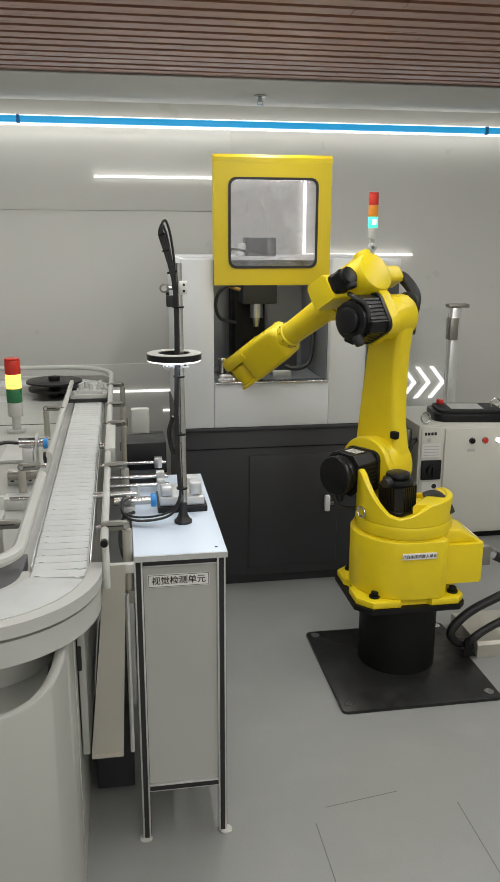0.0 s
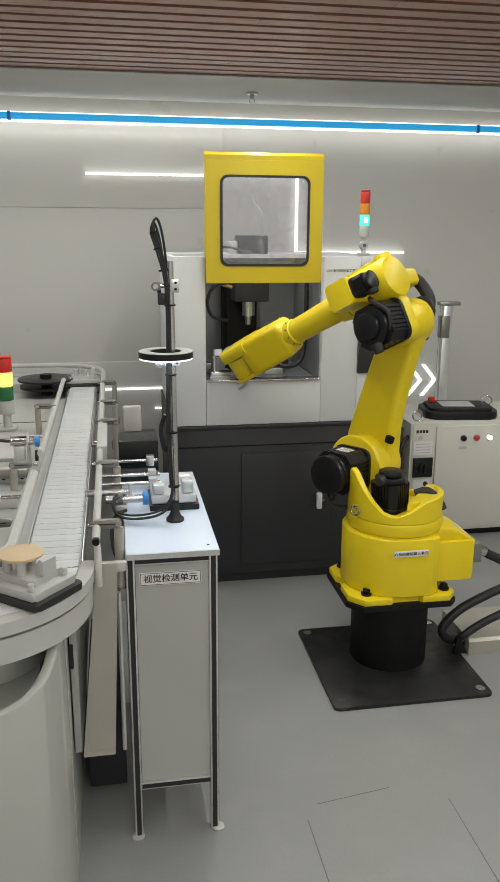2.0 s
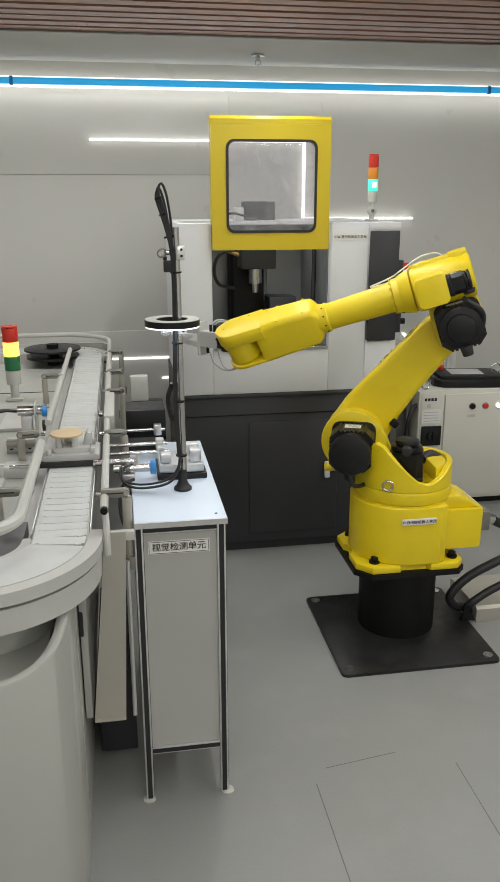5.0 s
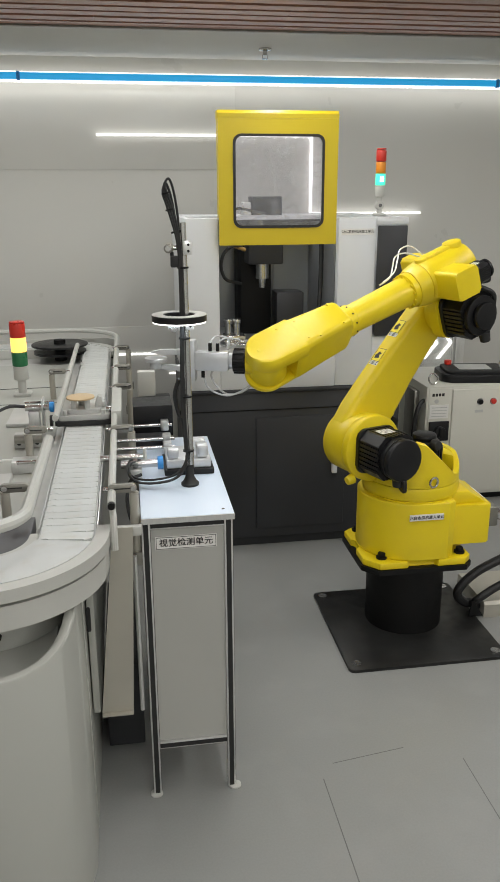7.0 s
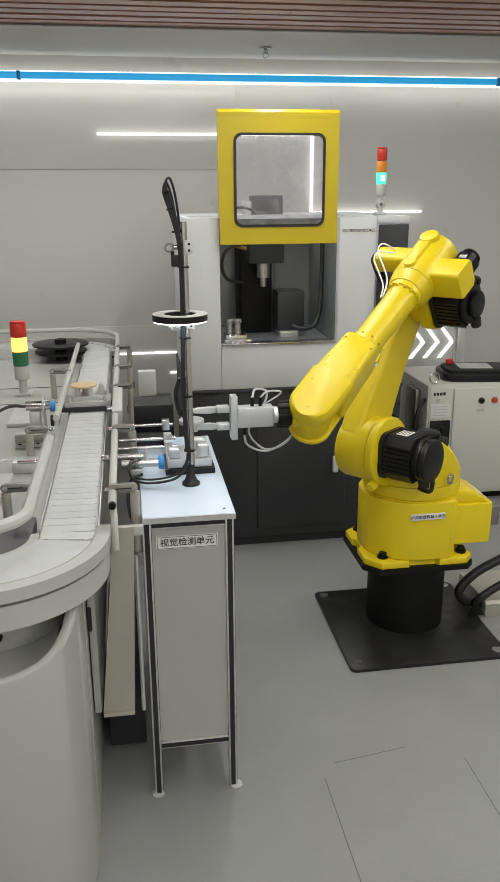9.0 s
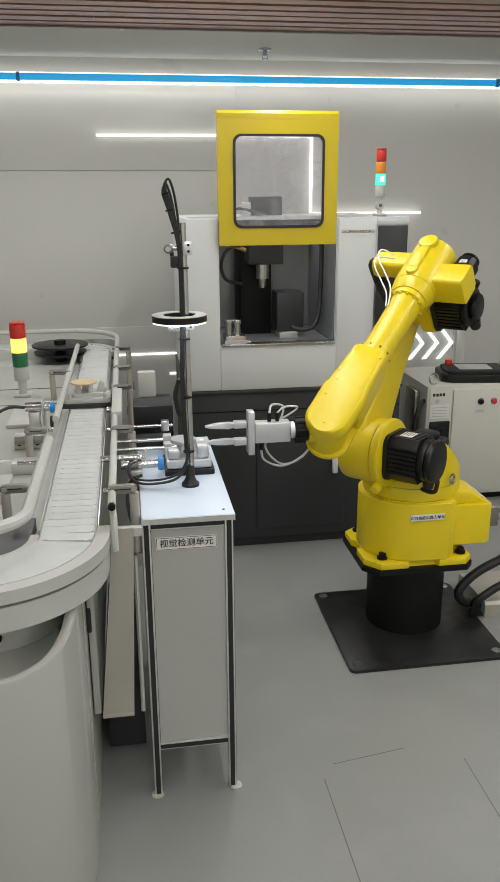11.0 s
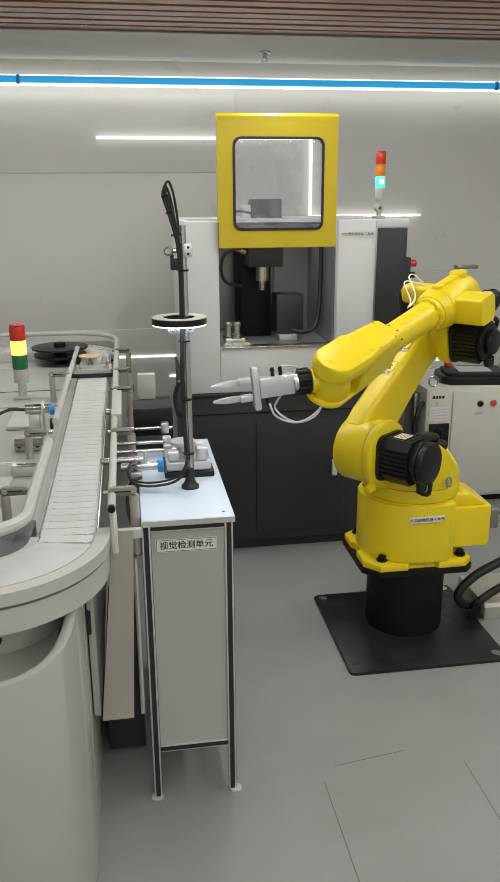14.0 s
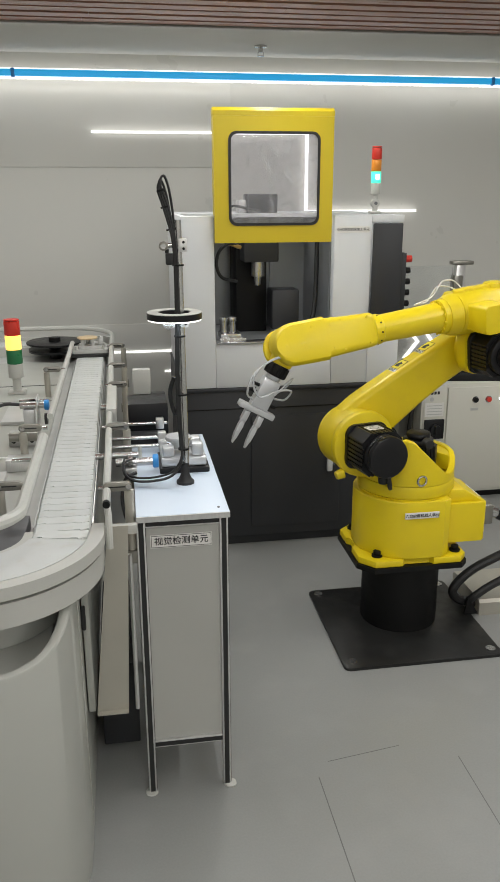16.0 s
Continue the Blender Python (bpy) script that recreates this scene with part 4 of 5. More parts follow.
def cable_trunk():
    t = thing("cable_trunk", "steel floor trunking with thick black robot cables leaving it", "cable trunk", pose(0, 0, 0))
    part("cover", prism([(2.93, 0.0), (3.2, 0.0), (3.2, 0.055), (3.19, 0.068), (2.94, 0.068), (2.93, 0.055)], "x", 1.535, 2.9, 0.003), SHEET, t)
    part("cable", tube([(1.57, 2.925, 0.445), (1.68, 2.93, 0.38), (1.72, 2.95, 0.30), (1.62, 2.96, 0.25), (1.50, 2.96, 0.19), (1.43, 2.96, 0.115), (1.46, 2.97, 0.06), (1.53, 2.98, 0.04)], 0.018, 10), RUBBER, t, "thick black corrugated cable")
    part("cable", tube([(1.80, 2.94, 0.22), (1.68, 2.93, 0.18), (1.58, 2.93, 0.135), (1.51, 2.93, 0.09), (1.50, 2.96, 0.05), (1.53, 2.98, 0.03)], 0.016, 10), RUBBER, t)
    part("gusset", prism([(1.47, 0.013), (1.53, 0.013), (1.482, 0.09)], "y", 2.925, 2.93), PED_BLACK, t)


cable_trunk()

# ---------------------------------------------------------------- vision unit
VX0, VX1, VY0, VY1, VZ = 0.178, 0.414, 2.145, 2.82, 0.86


def vision_unit():
    t = thing("vision_unit_stand", "aluminium-profile stand with grey panels and a pale top", "cabinet", pose(0, 0, 0))
    p = 0.022
    for x, y in ((VX0, VY0), (VX1 - p, VY0), (VX0, VY1 - p), (VX1 - p, VY1 - p)):
        leg = part("leg", box(x, x + p, y, y + p, 0.0, VZ - 0.0155, 0.0015), ALU, t, "aluminium profile leg with a black slot")
        part("slot", box(x + 0.0045, x + p - 0.0045, y - 0.0012, y - 0.0002, 0.004, VZ - 0.016), SLOT, leg)
        part("slot", box(x + p + 0.0002, x + p + 0.0012, y + 0.0045, y + p - 0.0045, 0.004, VZ - 0.016), SLOT, leg)
    for y in (VY0, VY1 - p):
        for z in (0.152, VZ - 0.038):
            rail = part("rail", box(VX0 + p + 0.0003, VX1 - p - 0.0003, y, y + p, z, z + p, 0.0015), ALU, t)
            part("slot", box(VX0 + p + 0.001, VX1 - p - 0.001, y - 0.0012, y - 0.0002, z + 0.0045, z + p - 0.0045), SLOT, rail)
    for x in (VX0, VX1 - p):
        for z in (0.152, VZ - 0.038):
            part("rail", box(x, x + p, VY0 + p + 0.0003, VY1 - p - 0.0003, z, z + p, 0.0015), ALU, t)
    part("front_panel", box(VX0 + p + 0.0006, VX1 - p - 0.0006, VY0 + 0.008, VY0 + 0.013, 0.1745, VZ - 0.0385), PANEL, t, "grey front panel")
    part("side_panel", box(VX1 - 0.013, VX1 - 0.008, VY0 + p + 0.0006, VY1 - p - 0.0006, 0.1745, VZ - 0.0385), PANEL, t)
    part("side_panel", box(VX0 + 0.008, VX0 + 0.013, VY0 + p + 0.0006, VY1 - p - 0.0006, 0.1745, VZ - 0.0385), PANEL, t)
    part("top", box(VX0 + 0.0005, VX1 + 0.004, VY0 - 0.012, VY1 + 0.006, VZ - 0.015, VZ, 0.0025), TOP_WHITE, t, "pale worktop with a metal edge")
    part("top_edge", box(VX0 + 0.0005, VX1 + 0.004, VY0 - 0.016, VY0 - 0.0125, VZ - 0.016, VZ - 0.001), ALU, t)
    part("grub_screw", cyl((0.392, 2.165, VZ), (0.392, 2.165, VZ + 0.0008), 0.004, seg=10), INK, t)
    for x in (0.33,):
        c = part("castor", cyl((x - 0.014, 2.37, 0.031), (x + 0.014, 2.37, 0.031), 0.03, seg=20, bevel=0.004), RUBBER, t, "black castor")
        part("fork", box(x - 0.02, x + 0.02, 2.35, 2.39, 0.0615, 0.1515, 0.003), ZINC, c)
    # white glare at the front feet, shaped as flat pale patches
    for x in (VX0 - 0.012, VX1 - 0.022):
        part("fixing_pad", prism(rounded(x + 0.003, x + 0.037, VY0 - 0.014, VY0 + 0.018, 0.012), "z", 0.0, 0.005, 0.002), RAIL, t, "small pale patch standing for white glare under the leg")
    sign = part("sign", box(0.212, 0.372, VY0 + 0.0048, VY0 + 0.0076, 0.762, 0.798), LABEL, t, "white sign with black lettering")
    part("sign_border", frame_ring(rounded(0.214, 0.370, 0.7635, 0.7965, 0.001), rounded(0.2152, 0.3688, 0.7647, 0.7953, 0.001), "y", VY0 + 0.0043, VY0 + 0.0047), INK, sign)
    text_mesh("lettering", "视觉检测单元", 0.0235, INK, sign, pose(0.292, VY0 + 0.0042, 0.7795, 90, 0, 0))


def camera_pole():
    t = thing("sensor_pole", "slim steel pole with ring light, clamps and looped black cables", "pole", pose(0.322, 2.361, VZ))
    part("foot", lathe([(0.025, 0.0), (0.025, 0.007), (0.019, 0.012), (0.0125, 0.026), (0.0118, 0.06)], 24), RUBBER, t, "black plastic foot")
    part("pole", cyl((0.004, 0, 0.0605), (0.0, 0, 0.715), 0.0085, seg=18), STEEL, t, "steel pole")
    for z in (0.652, 0.458):
        c = part("clamp", box(0.0, 0.021, -0.013, 0.013, z - 0.017, z + 0.017, 0.002), ALU, t, "aluminium clamp block")
        for s in (-0.008, 0.008):
            part("clamp_screw", cyl((0.012, -0.0145, z + s), (0.012, -0.0132, z + s), 0.0035, seg=8), PED_BLACK, c)
    part("side_arm", cyl((-0.045, 0, 0.652), (-0.0085, 0, 0.652), 0.006, seg=12), STEEL, t)
    knob = part("arm_knob", cyl((-0.040, -0.016, 0.651), (-0.034, 0.014, 0.651), 0.012, seg=18, bevel=0.002), ZINC, t)
    part("knob_face", cyl((-0.0404, -0.0185, 0.651), (-0.0402, -0.0165, 0.651), 0.007, seg=14), STEEL, knob)
    blk = part("arm_block", box(-0.034, -0.009, -0.012, 0.012, 0.603, 0.632, 0.003), RUBBER, t, "small black sensor block")
    part("block_stub", cyl((-0.03, 0, 0.6325), (-0.03, 0, 0.642), 0.005, seg=10), RUBBER, blk)
    ring = part("ring_light", frame_ring([(0.073 * math.cos(radians(a)) - 0.016, 0.073 * math.sin(radians(a))) for a in range(0, 360, 10)],
                                         [(0.04 * math.cos(radians(a)) - 0.016, 0.04 * math.sin(radians(a))) for a in range(0, 360, 10)], "z", 0.464, 0.480), MOTOR, t, "black ring light, glowing")
    part("diffuser", frame_ring([(0.071 * math.cos(radians(a)) - 0.016, 0.071 * math.sin(radians(a))) for a in range(0, 360, 10)],
                                [(0.042 * math.cos(radians(a)) - 0.016, 0.042 * math.sin(radians(a))) for a in range(0, 360, 10)], "z", 0.460, 0.4636), LED_SOFT, ring)
    part("top_face", frame_ring([(0.0725 * math.cos(radians(a)) - 0.016, 0.0725 * math.sin(radians(a))) for a in range(0, 360, 10)],
                                [(0.043 * math.cos(radians(a)) - 0.016, 0.043 * math.sin(radians(a))) for a in range(0, 360, 10)], "z", 0.4802, 0.4815), RAIL, ring)
    part("ring_clamp", cyl((-0.033, -0.026, 0.449), (-0.033, 0.004, 0.449), 0.0115, seg=18, bevel=0.002), STEEL, t)
    part("ring_block", box(-0.046, -0.009, -0.012, 0.012, 0.441, 0.4575, 0.002), ALU, t)
    # thin leads bound to the pole, looping over above its top
    for k, (off, top, back) in enumerate(((0.0, 0.812, 0.0), (0.003, 0.822, 0.008), (-0.003, 0.803, -0.004))):
        part("cable", tube([(-0.008 + off, -0.011, 0.10), (-0.014 + off, -0.010, 0.26), (-0.011 + off, -0.011, 0.42), (-0.009 + off, -0.012, 0.55), (-0.012 + off, -0.011, 0.66),
                            (-0.028 + off * 2, -0.006, 0.74), (-0.044 + off, 0.0, top - 0.02), (-0.040 + back, 0.006, top), (-0.029 + back, 0.01, top - 0.025), (-0.020 + back, 0.012, 0.74), (-0.010 + off, 0.013, 0.665), (-0.006 + off, 0.012, 0.60)], 0.0032, 8), RUBBER, t)
    part("ring_lead", tube([(-0.07, -0.03, 0.472), (-0.05, -0.055, 0.471), (-0.025, -0.045, 0.47), (-0.012, -0.016, 0.455), (-0.012, -0.012, 0.40)], 0.003), RUBBER, t)
    for x, z in ((-0.002, 0.10), (-0.004, 0.255), (-0.004, 0.415), (-0.003, 0.60)):
        part("cable_tie", cyl((x, -0.002, z), (x, -0.002, z + 0.004), 0.0155, seg=14), PED_BLACK, t)
    for x, z in ((-0.018, 0.69), (-0.030, 0.745), (-0.039, 0.785)):
        part("cable_tie", cyl((x, 0.002, z), (x - 0.001, 0.002, z + 0.004), 0.012, seg=12), PED_BLACK, t)
    part("cable_coil", tube([(-0.02, 0.03, 0.30), (-0.032, 0.045, 0.25), (-0.02, 0.05, 0.19), (-0.006, 0.04, 0.23), (-0.008, 0.03, 0.30)], 0.006), RUBBER, t, "short coil of black lead")
    # leads leaving the pole's foot across the worktop
    for k, (dy, dz, r) in enumerate(((0.0, 0.0, 0.0038), (0.012, 0.006, 0.0032), (-0.010, 0.003, 0.003))):
        part("cable_tail", tube([(-0.006, -0.012, 0.11), (-0.013, -0.016 + dy, 0.065), (-0.04, -0.022 + dy, 0.03 + dz), (-0.09, -0.018 + dy, 0.017 + dz), (-0.14, 0.0 + dy, 0.014 + dz), (-0.168 - 0.3 * dy, 0.03 + dy, 0.025 + dz), (-0.165, 0.075 + dy, 0.045 + dz), (-0.135, 0.088, 0.046 + dz)], r), RUBBER, t)
    part("drop_lead", tube([(-0.135, 0.05, 0.02), (-0.165, 0.03, 0.012), (-0.178, 0.0, -0.03), (-0.172, -0.03, -0.075), (-0.155, -0.04, -0.11)], 0.005), RUBBER, t)


def fixture():
    t = thing("positioning_fixture", "pale machined part-holding fixture with a blue-ended air cylinder", "fixture", pose(0, 0, VZ))
    part("base", box(0.255, 0.40, 2.44, 2.60, 0.0, 0.018, 0.003), MOTOR, t, "black base plate")
    part("block", box(0.262, 0.392, 2.448, 2.59, 0.0185, 0.045, 0.004), GRIP_WHITE, t)
    part("lug", box(0.35, 0.385, 2.455, 2.50, 0.0455, 0.085, 0.008), GRIP_WHITE, t)
    part("lug", box(0.33, 0.385, 2.545, 2.585, 0.0455, 0.075, 0.008), GRIP_WHITE, t)
    part("lug", box(0.265, 0.30, 2.455, 2.50, 0.0455, 0.075, 0.008), GRIP_WHITE, t)
    c = part("air_cylinder", cyl((0.13, 2.45, 0.04), (0.235, 2.45, 0.04), 0.012, seg=18), STEEL, t, "steel air cylinder")
    part("blue_cap", cyl((0.2352, 2.45, 0.04), (0.252, 2.45, 0.04), 0.02, seg=20, bevel=0.003), BLUE_PART, c, "blue collar")
    part("nut", cyl((0.165, 2.45, 0.04), (0.178, 2.45, 0.04), 0.017, seg=6), STEEL, c)
    part("fitting", cyl((0.2, 2.45, 0.05), (0.2, 2.45, 0.085), 0.005, seg=8), RAIL, c)
    part("stand", box(0.15, 0.19, 2.43, 2.47, 0.0, 0.0275, 0.003), ALU, t)

    s = thing("sensor_box", "black sensor housing with bright guide rods", "sensor", pose(0, 0, VZ))
    part("case", box(0.172, 0.305, 2.85, 2.98, 0.0, 0.108, 0.004), MOTOR, s)
    part("cover", box(0.15, 0.27, 2.72, 2.80, 0.0, 0.03, 0.004), MOTOR, s)
    for y, z in ((2.83, 0.045), (2.70, 0.035), (2.66, 0.02)):
        part("guide_rod", cyl((0.11, y, z), (0.30, y, z), 0.006, seg=12), STEEL, s)
        part("rod_block", box(0.262, 0.288, y - 0.014, y + 0.014, z - 0.018, z + 0.018, 0.003), ALU, s)

    b = thing("white_device", "small white plastic box standing behind the sensor", "device", pose(0.230, 3.32, 0.888))
    part("case", box(-0.035, 0.035, -0.02, 0.02, 0.0, 0.10, 0.006), RAIL, b)
    part("foot", box(-0.03, 0.09, -0.03, 0.03, -0.012, -0.0005, 0.003), MOTOR, b)
    part("column", cyl((0.03, 0, -0.888), (0.03, 0, -0.0125), 0.012, seg=12), ALU, b)


vision_unit()
camera_pole()
fixture()

# ---------------------------------------------------------------- conveyor
LX, LR, NY, FY = -0.19, 0.19, 2.07, 4.48


def loop_line(r, n=14, left=-1.5):
    """The open C of the lane at a distance r from its two turning centres."""
    near = [(left, NY - r)] + [(LX + r * math.cos(radians(a)), NY + r * math.sin(radians(a))) for a in [-90 + 90 * i / n for i in range(n + 1)]]
    far = [(LX + r * math.cos(radians(a)), FY + r * math.sin(radians(a))) for a in [90 * i / n for i in range(n + 1)]] + [(left, FY + r)]
    return near + far


def band(outer, inner, z0, z1, bevel=0.0):
    bm = bmesh.new()
    a, b = loop_line(outer), loop_line(inner)
    rows = [[bm.verts.new((x, y, z)) for x, y in line] for line, z in ((a, z0), (a, z1), (b, z1), (b, z0))]
    n = len(a)
    for p, q in zip(rows, rows[1:] + rows[:1]):
        for i in range(n - 1):
            bm.faces.new((p[i], p[i + 1], q[i + 1], q[i]))
    bm.faces.new([r[0] for r in rows])
    bm.faces.new([r[-1] for r in rows])
    if bevel:
        bm.normal_update()
        edges = [e for e in bm.edges if len(e.link_faces) == 2 and abs(abs(e.link_faces[0].normal.z) - abs(e.link_faces[1].normal.z)) > 0.5 and min(v.co.z for v in e.verts) > z1 - 1e-4]
        bmesh.ops.bevel(bm, geom=edges, offset=bevel, segments=2, profile=0.5, affect="EDGES")
    return bm


def conveyor():
    t = thing("loop_conveyor", "white plastic-chain loop conveyor with guide rails and rounded shell body", "conveyor", pose(0, 0, 0))
    # moulded body: straight side, wide round front corner, scooped lip under the apron
    BR, BY = 0.215, 1.925
    corner = [(LX + (BR - 0.004) * math.cos(radians(a)), BY + (BR - 0.004) * math.sin(radians(a))) for a in range(-90, 1, 5)]
    far = [(LX + (BR - 0.004) * math.cos(radians(a)), FY + (BR - 0.004) * math.sin(radians(a))) for a in range(0, 91, 10)]
    part("shell", prism([(-1.5, BY - BR + 0.004), *corner, *far, (-1.5, FY + BR - 0.004)], "z", 0.0, 0.60), BODY_WHITE, t, "cream white rounded shell body")
    tops = [(-90, 0.690), (-60, 0.690), (-45, 0.695), (-32, 0.708), (-22, 0.726), (-14, 0.744), (-8, 0.7565), (0, 0.7565)]
    rows, bm = [], bmesh.new()
    lip = [(-1.5, None)] + [(None, a) for a in range(-90, 1, 3)] + [(FY, None)]
    for k, (q, a) in enumerate(lip):
        ang = a if a is not None else (-90 if k == 0 else 0)
        z = next(z0 + (z1 - z0) * (ang - a0) / (a1 - a0) for (a0, z0), (a1, z1) in zip(tops, tops[1:]) if a0 <= ang <= a1)
        ring = []
        for r, h in ((BR, 0.0), (BR, z - 0.007), (BR - 0.003, z - 0.002), (BR - 0.008, z), (BR - 0.018, z), (BR - 0.024, z - 0.004), (BR - 0.032, z - 0.03), (BR - 0.05, 0.62)):
            x, y = LX + r * math.cos(radians(ang)), BY + r * math.sin(radians(ang))
            ring.append(bm.verts.new((q if k == 0 else x, q if k == len(lip) - 1 else y, h)))
        rows.append(ring)
    for p, q in zip(rows, rows[1:]):
        for m in range(8):
            bm.faces.new((p[m], p[(m + 1) % 8], q[(m + 1) % 8], q[m]))
    bm.faces.new(rows[0])
    bm.faces.new(rows[-1])
    part("shell_lip", bm, BODY_WHITE, t, "raised lip round a scooped recess")
    part("shelf", prism([(-1.5, BY - BR + 0.055), *[(LX + (BR - 0.055) * math.cos(radians(a)), BY + (BR - 0.055) * math.sin(radians(a))) for a in range(-90, 1, 6)], (LX + BR - 0.055, 2.6), (-1.5, 2.6)], "z", 0.6005, 0.655, 0.012, 3), BODY_WHITE, t)
    part("neck", prism(loop_line(0.175, 20), "z", 0.6555, 0.7565), BODY_WHITE, t)
    # highlight on the panel joint, built as a thin strip of paler material
    part("panel_bead", box(LX + BR + 0.0002, LX + BR + 0.0025, 2.022, 2.026, 0.02, 0.74, 0.0008), RAIL, t, "pale raised strip standing for the highlight along the panel joint")
    for x, z in ((-0.155, 0.715), (-0.15, 0.694), (-0.162, 0.676)):
        part("neck_bolt", cyl((x, NY - 0.186, z), (x, NY - 0.170, z), 0.005, seg=10), PED_BLACK, t)

    def waisted(r, xs, n=24):
        """The lane's outline: full width round the bends, narrow along the straight."""
        near = [(-1.5, NY - r)] + [(LX + r * math.cos(radians(-90 + 90 * i / n)), NY + r * math.sin(radians(-90 + 90 * i / n))) for i in range(n + 1)]
        far_end = [(LX + r * math.cos(radians(90 * i / n)), FY + r * math.sin(radians(90 * i / n))) for i in range(n + 1)] + [(-1.5, FY + r)]
        return near + [(LX + r, NY + 0.035), (xs, NY + 0.04), (xs, FY - 0.04), (LX + r, FY - 0.035)] + far_end

    part("under_deck", prism(waisted(0.25, 0.070), "z", 0.757, 0.809), GREY_PART, t, "grey under-deck of the lane")

    def arc_band(ro, ri, cy, a0, a1, tail, z0, z1, bevel=0.003):
        """A band round one bend, with a straight tail along the lane and one to the west."""
        step = [a0 + (a1 - a0) * i / 18 for i in range(19)]
        o = [(LX + ro * math.cos(radians(a)), cy + ro * math.sin(radians(a))) for a in step]
        q = [(LX + ri * math.cos(radians(a)), cy + ri * math.sin(radians(a))) for a in step]
        s_out, s_in = (-1.5, o[0][1]), (-1.5, q[0][1])
        return prism([s_out, *o, (o[-1][0], tail), (q[-1][0], tail), *q[::-1], s_in], "z", z0, z1, bevel)

    for cy, a0, tail in ((NY, -90, NY + 0.04), (FY, 90, FY - 0.04)):
        part("apron", arc_band(0.286, 0.2515, cy, a0, 0, tail, 0.765, 0.8225, 0.005), RAIL, t, "white rounded apron")
        part("apron_gap", arc_band(0.274, 0.255, cy, a0, 0, tail, 0.8227, 0.8315, 0.0), SLOT, t)
    part("deck_ring", arc_band(0.292, 0.258, NY, -90, 0, NY + 0.04, 0.832, 0.862, 0.004), RAIL, t, "white outer guide ring")
    part("deck_ring", arc_band(0.292, 0.258, FY, 90, 0, FY - 0.04, 0.832, 0.862, 0.004), RAIL, t, "white outer guide ring")
    part("inner_ring", arc_band(0.122, 0.10, NY, -90, 0, NY + 0.02, 0.8095, 0.858), RAIL, t)
    part("inner_ring", arc_band(0.122, 0.10, FY, 90, 0, FY - 0.02, 0.8095, 0.858), RAIL, t)
    for x0, x1 in ((0.0695, 0.0735), (-0.0735, -0.0695)):
        part("side_strip", box(x0, x1, NY + 0.045, FY - 0.045, 0.8095, 0.857, 0.001), ALU, t, "thin aluminium lane side")
    part("chain_bed", band(0.2575, 0.1225, 0.8095, 0.856), BELT, t)
    out = [(-1.5, NY - 0.2572)] + [(LX + 0.2572 * math.cos(radians(a)), NY + 0.2572 * math.sin(radians(a))) for a in range(-90, -13, 4)]
    ins = [(-1.5, NY - 0.1228)] + [(LX + 0.1228 * math.cos(radians(a)), NY + 0.1228 * math.sin(radians(a))) for a in range(-90, -13, 4)]
    part("bend_slide", prism(out + ins[::-1], "z", 0.8562, 0.8636, 0.001), BELT, t, "smooth white bend of the chain")
    part("inner_table", prism([(-1.5, NY + 0.16), (-0.112, NY + 0.16), (-0.112, FY - 0.1), (-1.5, FY - 0.1)], "z", 0.8095, 0.815), BODY_WHITE, t, "pale inner table")
    part("bend_plate", prism([(LX + 0.098 * math.cos(radians(a)), NY + 0.098 * math.sin(radians(a))) for a in range(-90, 1, 10)] + [(LX + 0.098, NY + 0.155), (-1.5, NY + 0.155), (-1.5, NY - 0.098)], "z", 0.8095, 0.845), DARK_GREY, t, "dark grey bend plate")
    part("end_panel", box(0.0285, 0.048, 2.11, 4.4, 0.315, 0.7565, 0.004), BODY_WHITE, t)
    for z in (0.70, 0.60):
        part("key_hole", prism(rounded(0.027, 0.038, z - 0.035, z + 0.035, 0.005), "y", 2.107, 2.1098), SLOT, t)
    # chain links
    def link_mesh():
        # hooked edges: straight across the middle, a small notch near both ends
        edge = [(-0.064, 0.0), (-0.056, 0.0), (-0.053, 0.006), (-0.045, 0.0075), (-0.041, 0.0), (-0.02, -0.0015), (0.02, -0.0015), (0.041, 0.0), (0.045, -0.0065), (0.053, -0.005), (0.056, 0.0), (0.064, 0.0)]
        return prism([(x, -0.0207 + d) for x, d in edge] + [(x, 0.0207 + d) for x, d in edge[::-1]], "z", 0.8565, 0.863, 0.0016, 1)
    first = part("chain_link", link_mesh(), BELT, t)
    quarter, straight, left = math.pi / 2 * LR, FY - NY, 1.25
    length = straight + 2 * quarter + 2 * left
    n, placed = int(length / 0.0435), False
    for i in range(n):
        s = i * length / n - left - quarter
        if s < -0.055:
            continue
        if s < -quarter:
            m = pose(LX + s + quarter, NY - LR, 0, 0, 0, -90)
        elif s < 0:
            m = pose(LX + LR * math.cos(s / LR), NY + LR * math.sin(s / LR), 0, 0, 0, math.degrees(s / LR))
        elif s < straight:
            m = pose(LX + LR, NY + s, 0)
        elif s < straight + quarter:
            a = (s - straight) / LR
            m = pose(LX + LR * math.cos(a), FY + LR * math.sin(a), 0, 0, 0, math.degrees(a))
        else:
            m = pose(LX - (s - straight - quarter), FY + LR, 0, 0, 0, 90)
        if not placed:
            first.matrix_basis, placed = m, True
            continue
        ob = new("chain_link", first.data)
        ob.parent = t
        ob.matrix_basis = m
    # round guide rails beside the lane
    def rail(name, pts, z, r=0.0125):
        return part(name, tube([(x, y, z) for x, y in pts], r, 10, 4), RAIL, t, "white round guide rail")
    ya, yb = NY, FY
    rail("outer_rail", [(0.109, y) for y in (2.075, 2.3, 2.6, 2.898)], 0.925, 0.0105)
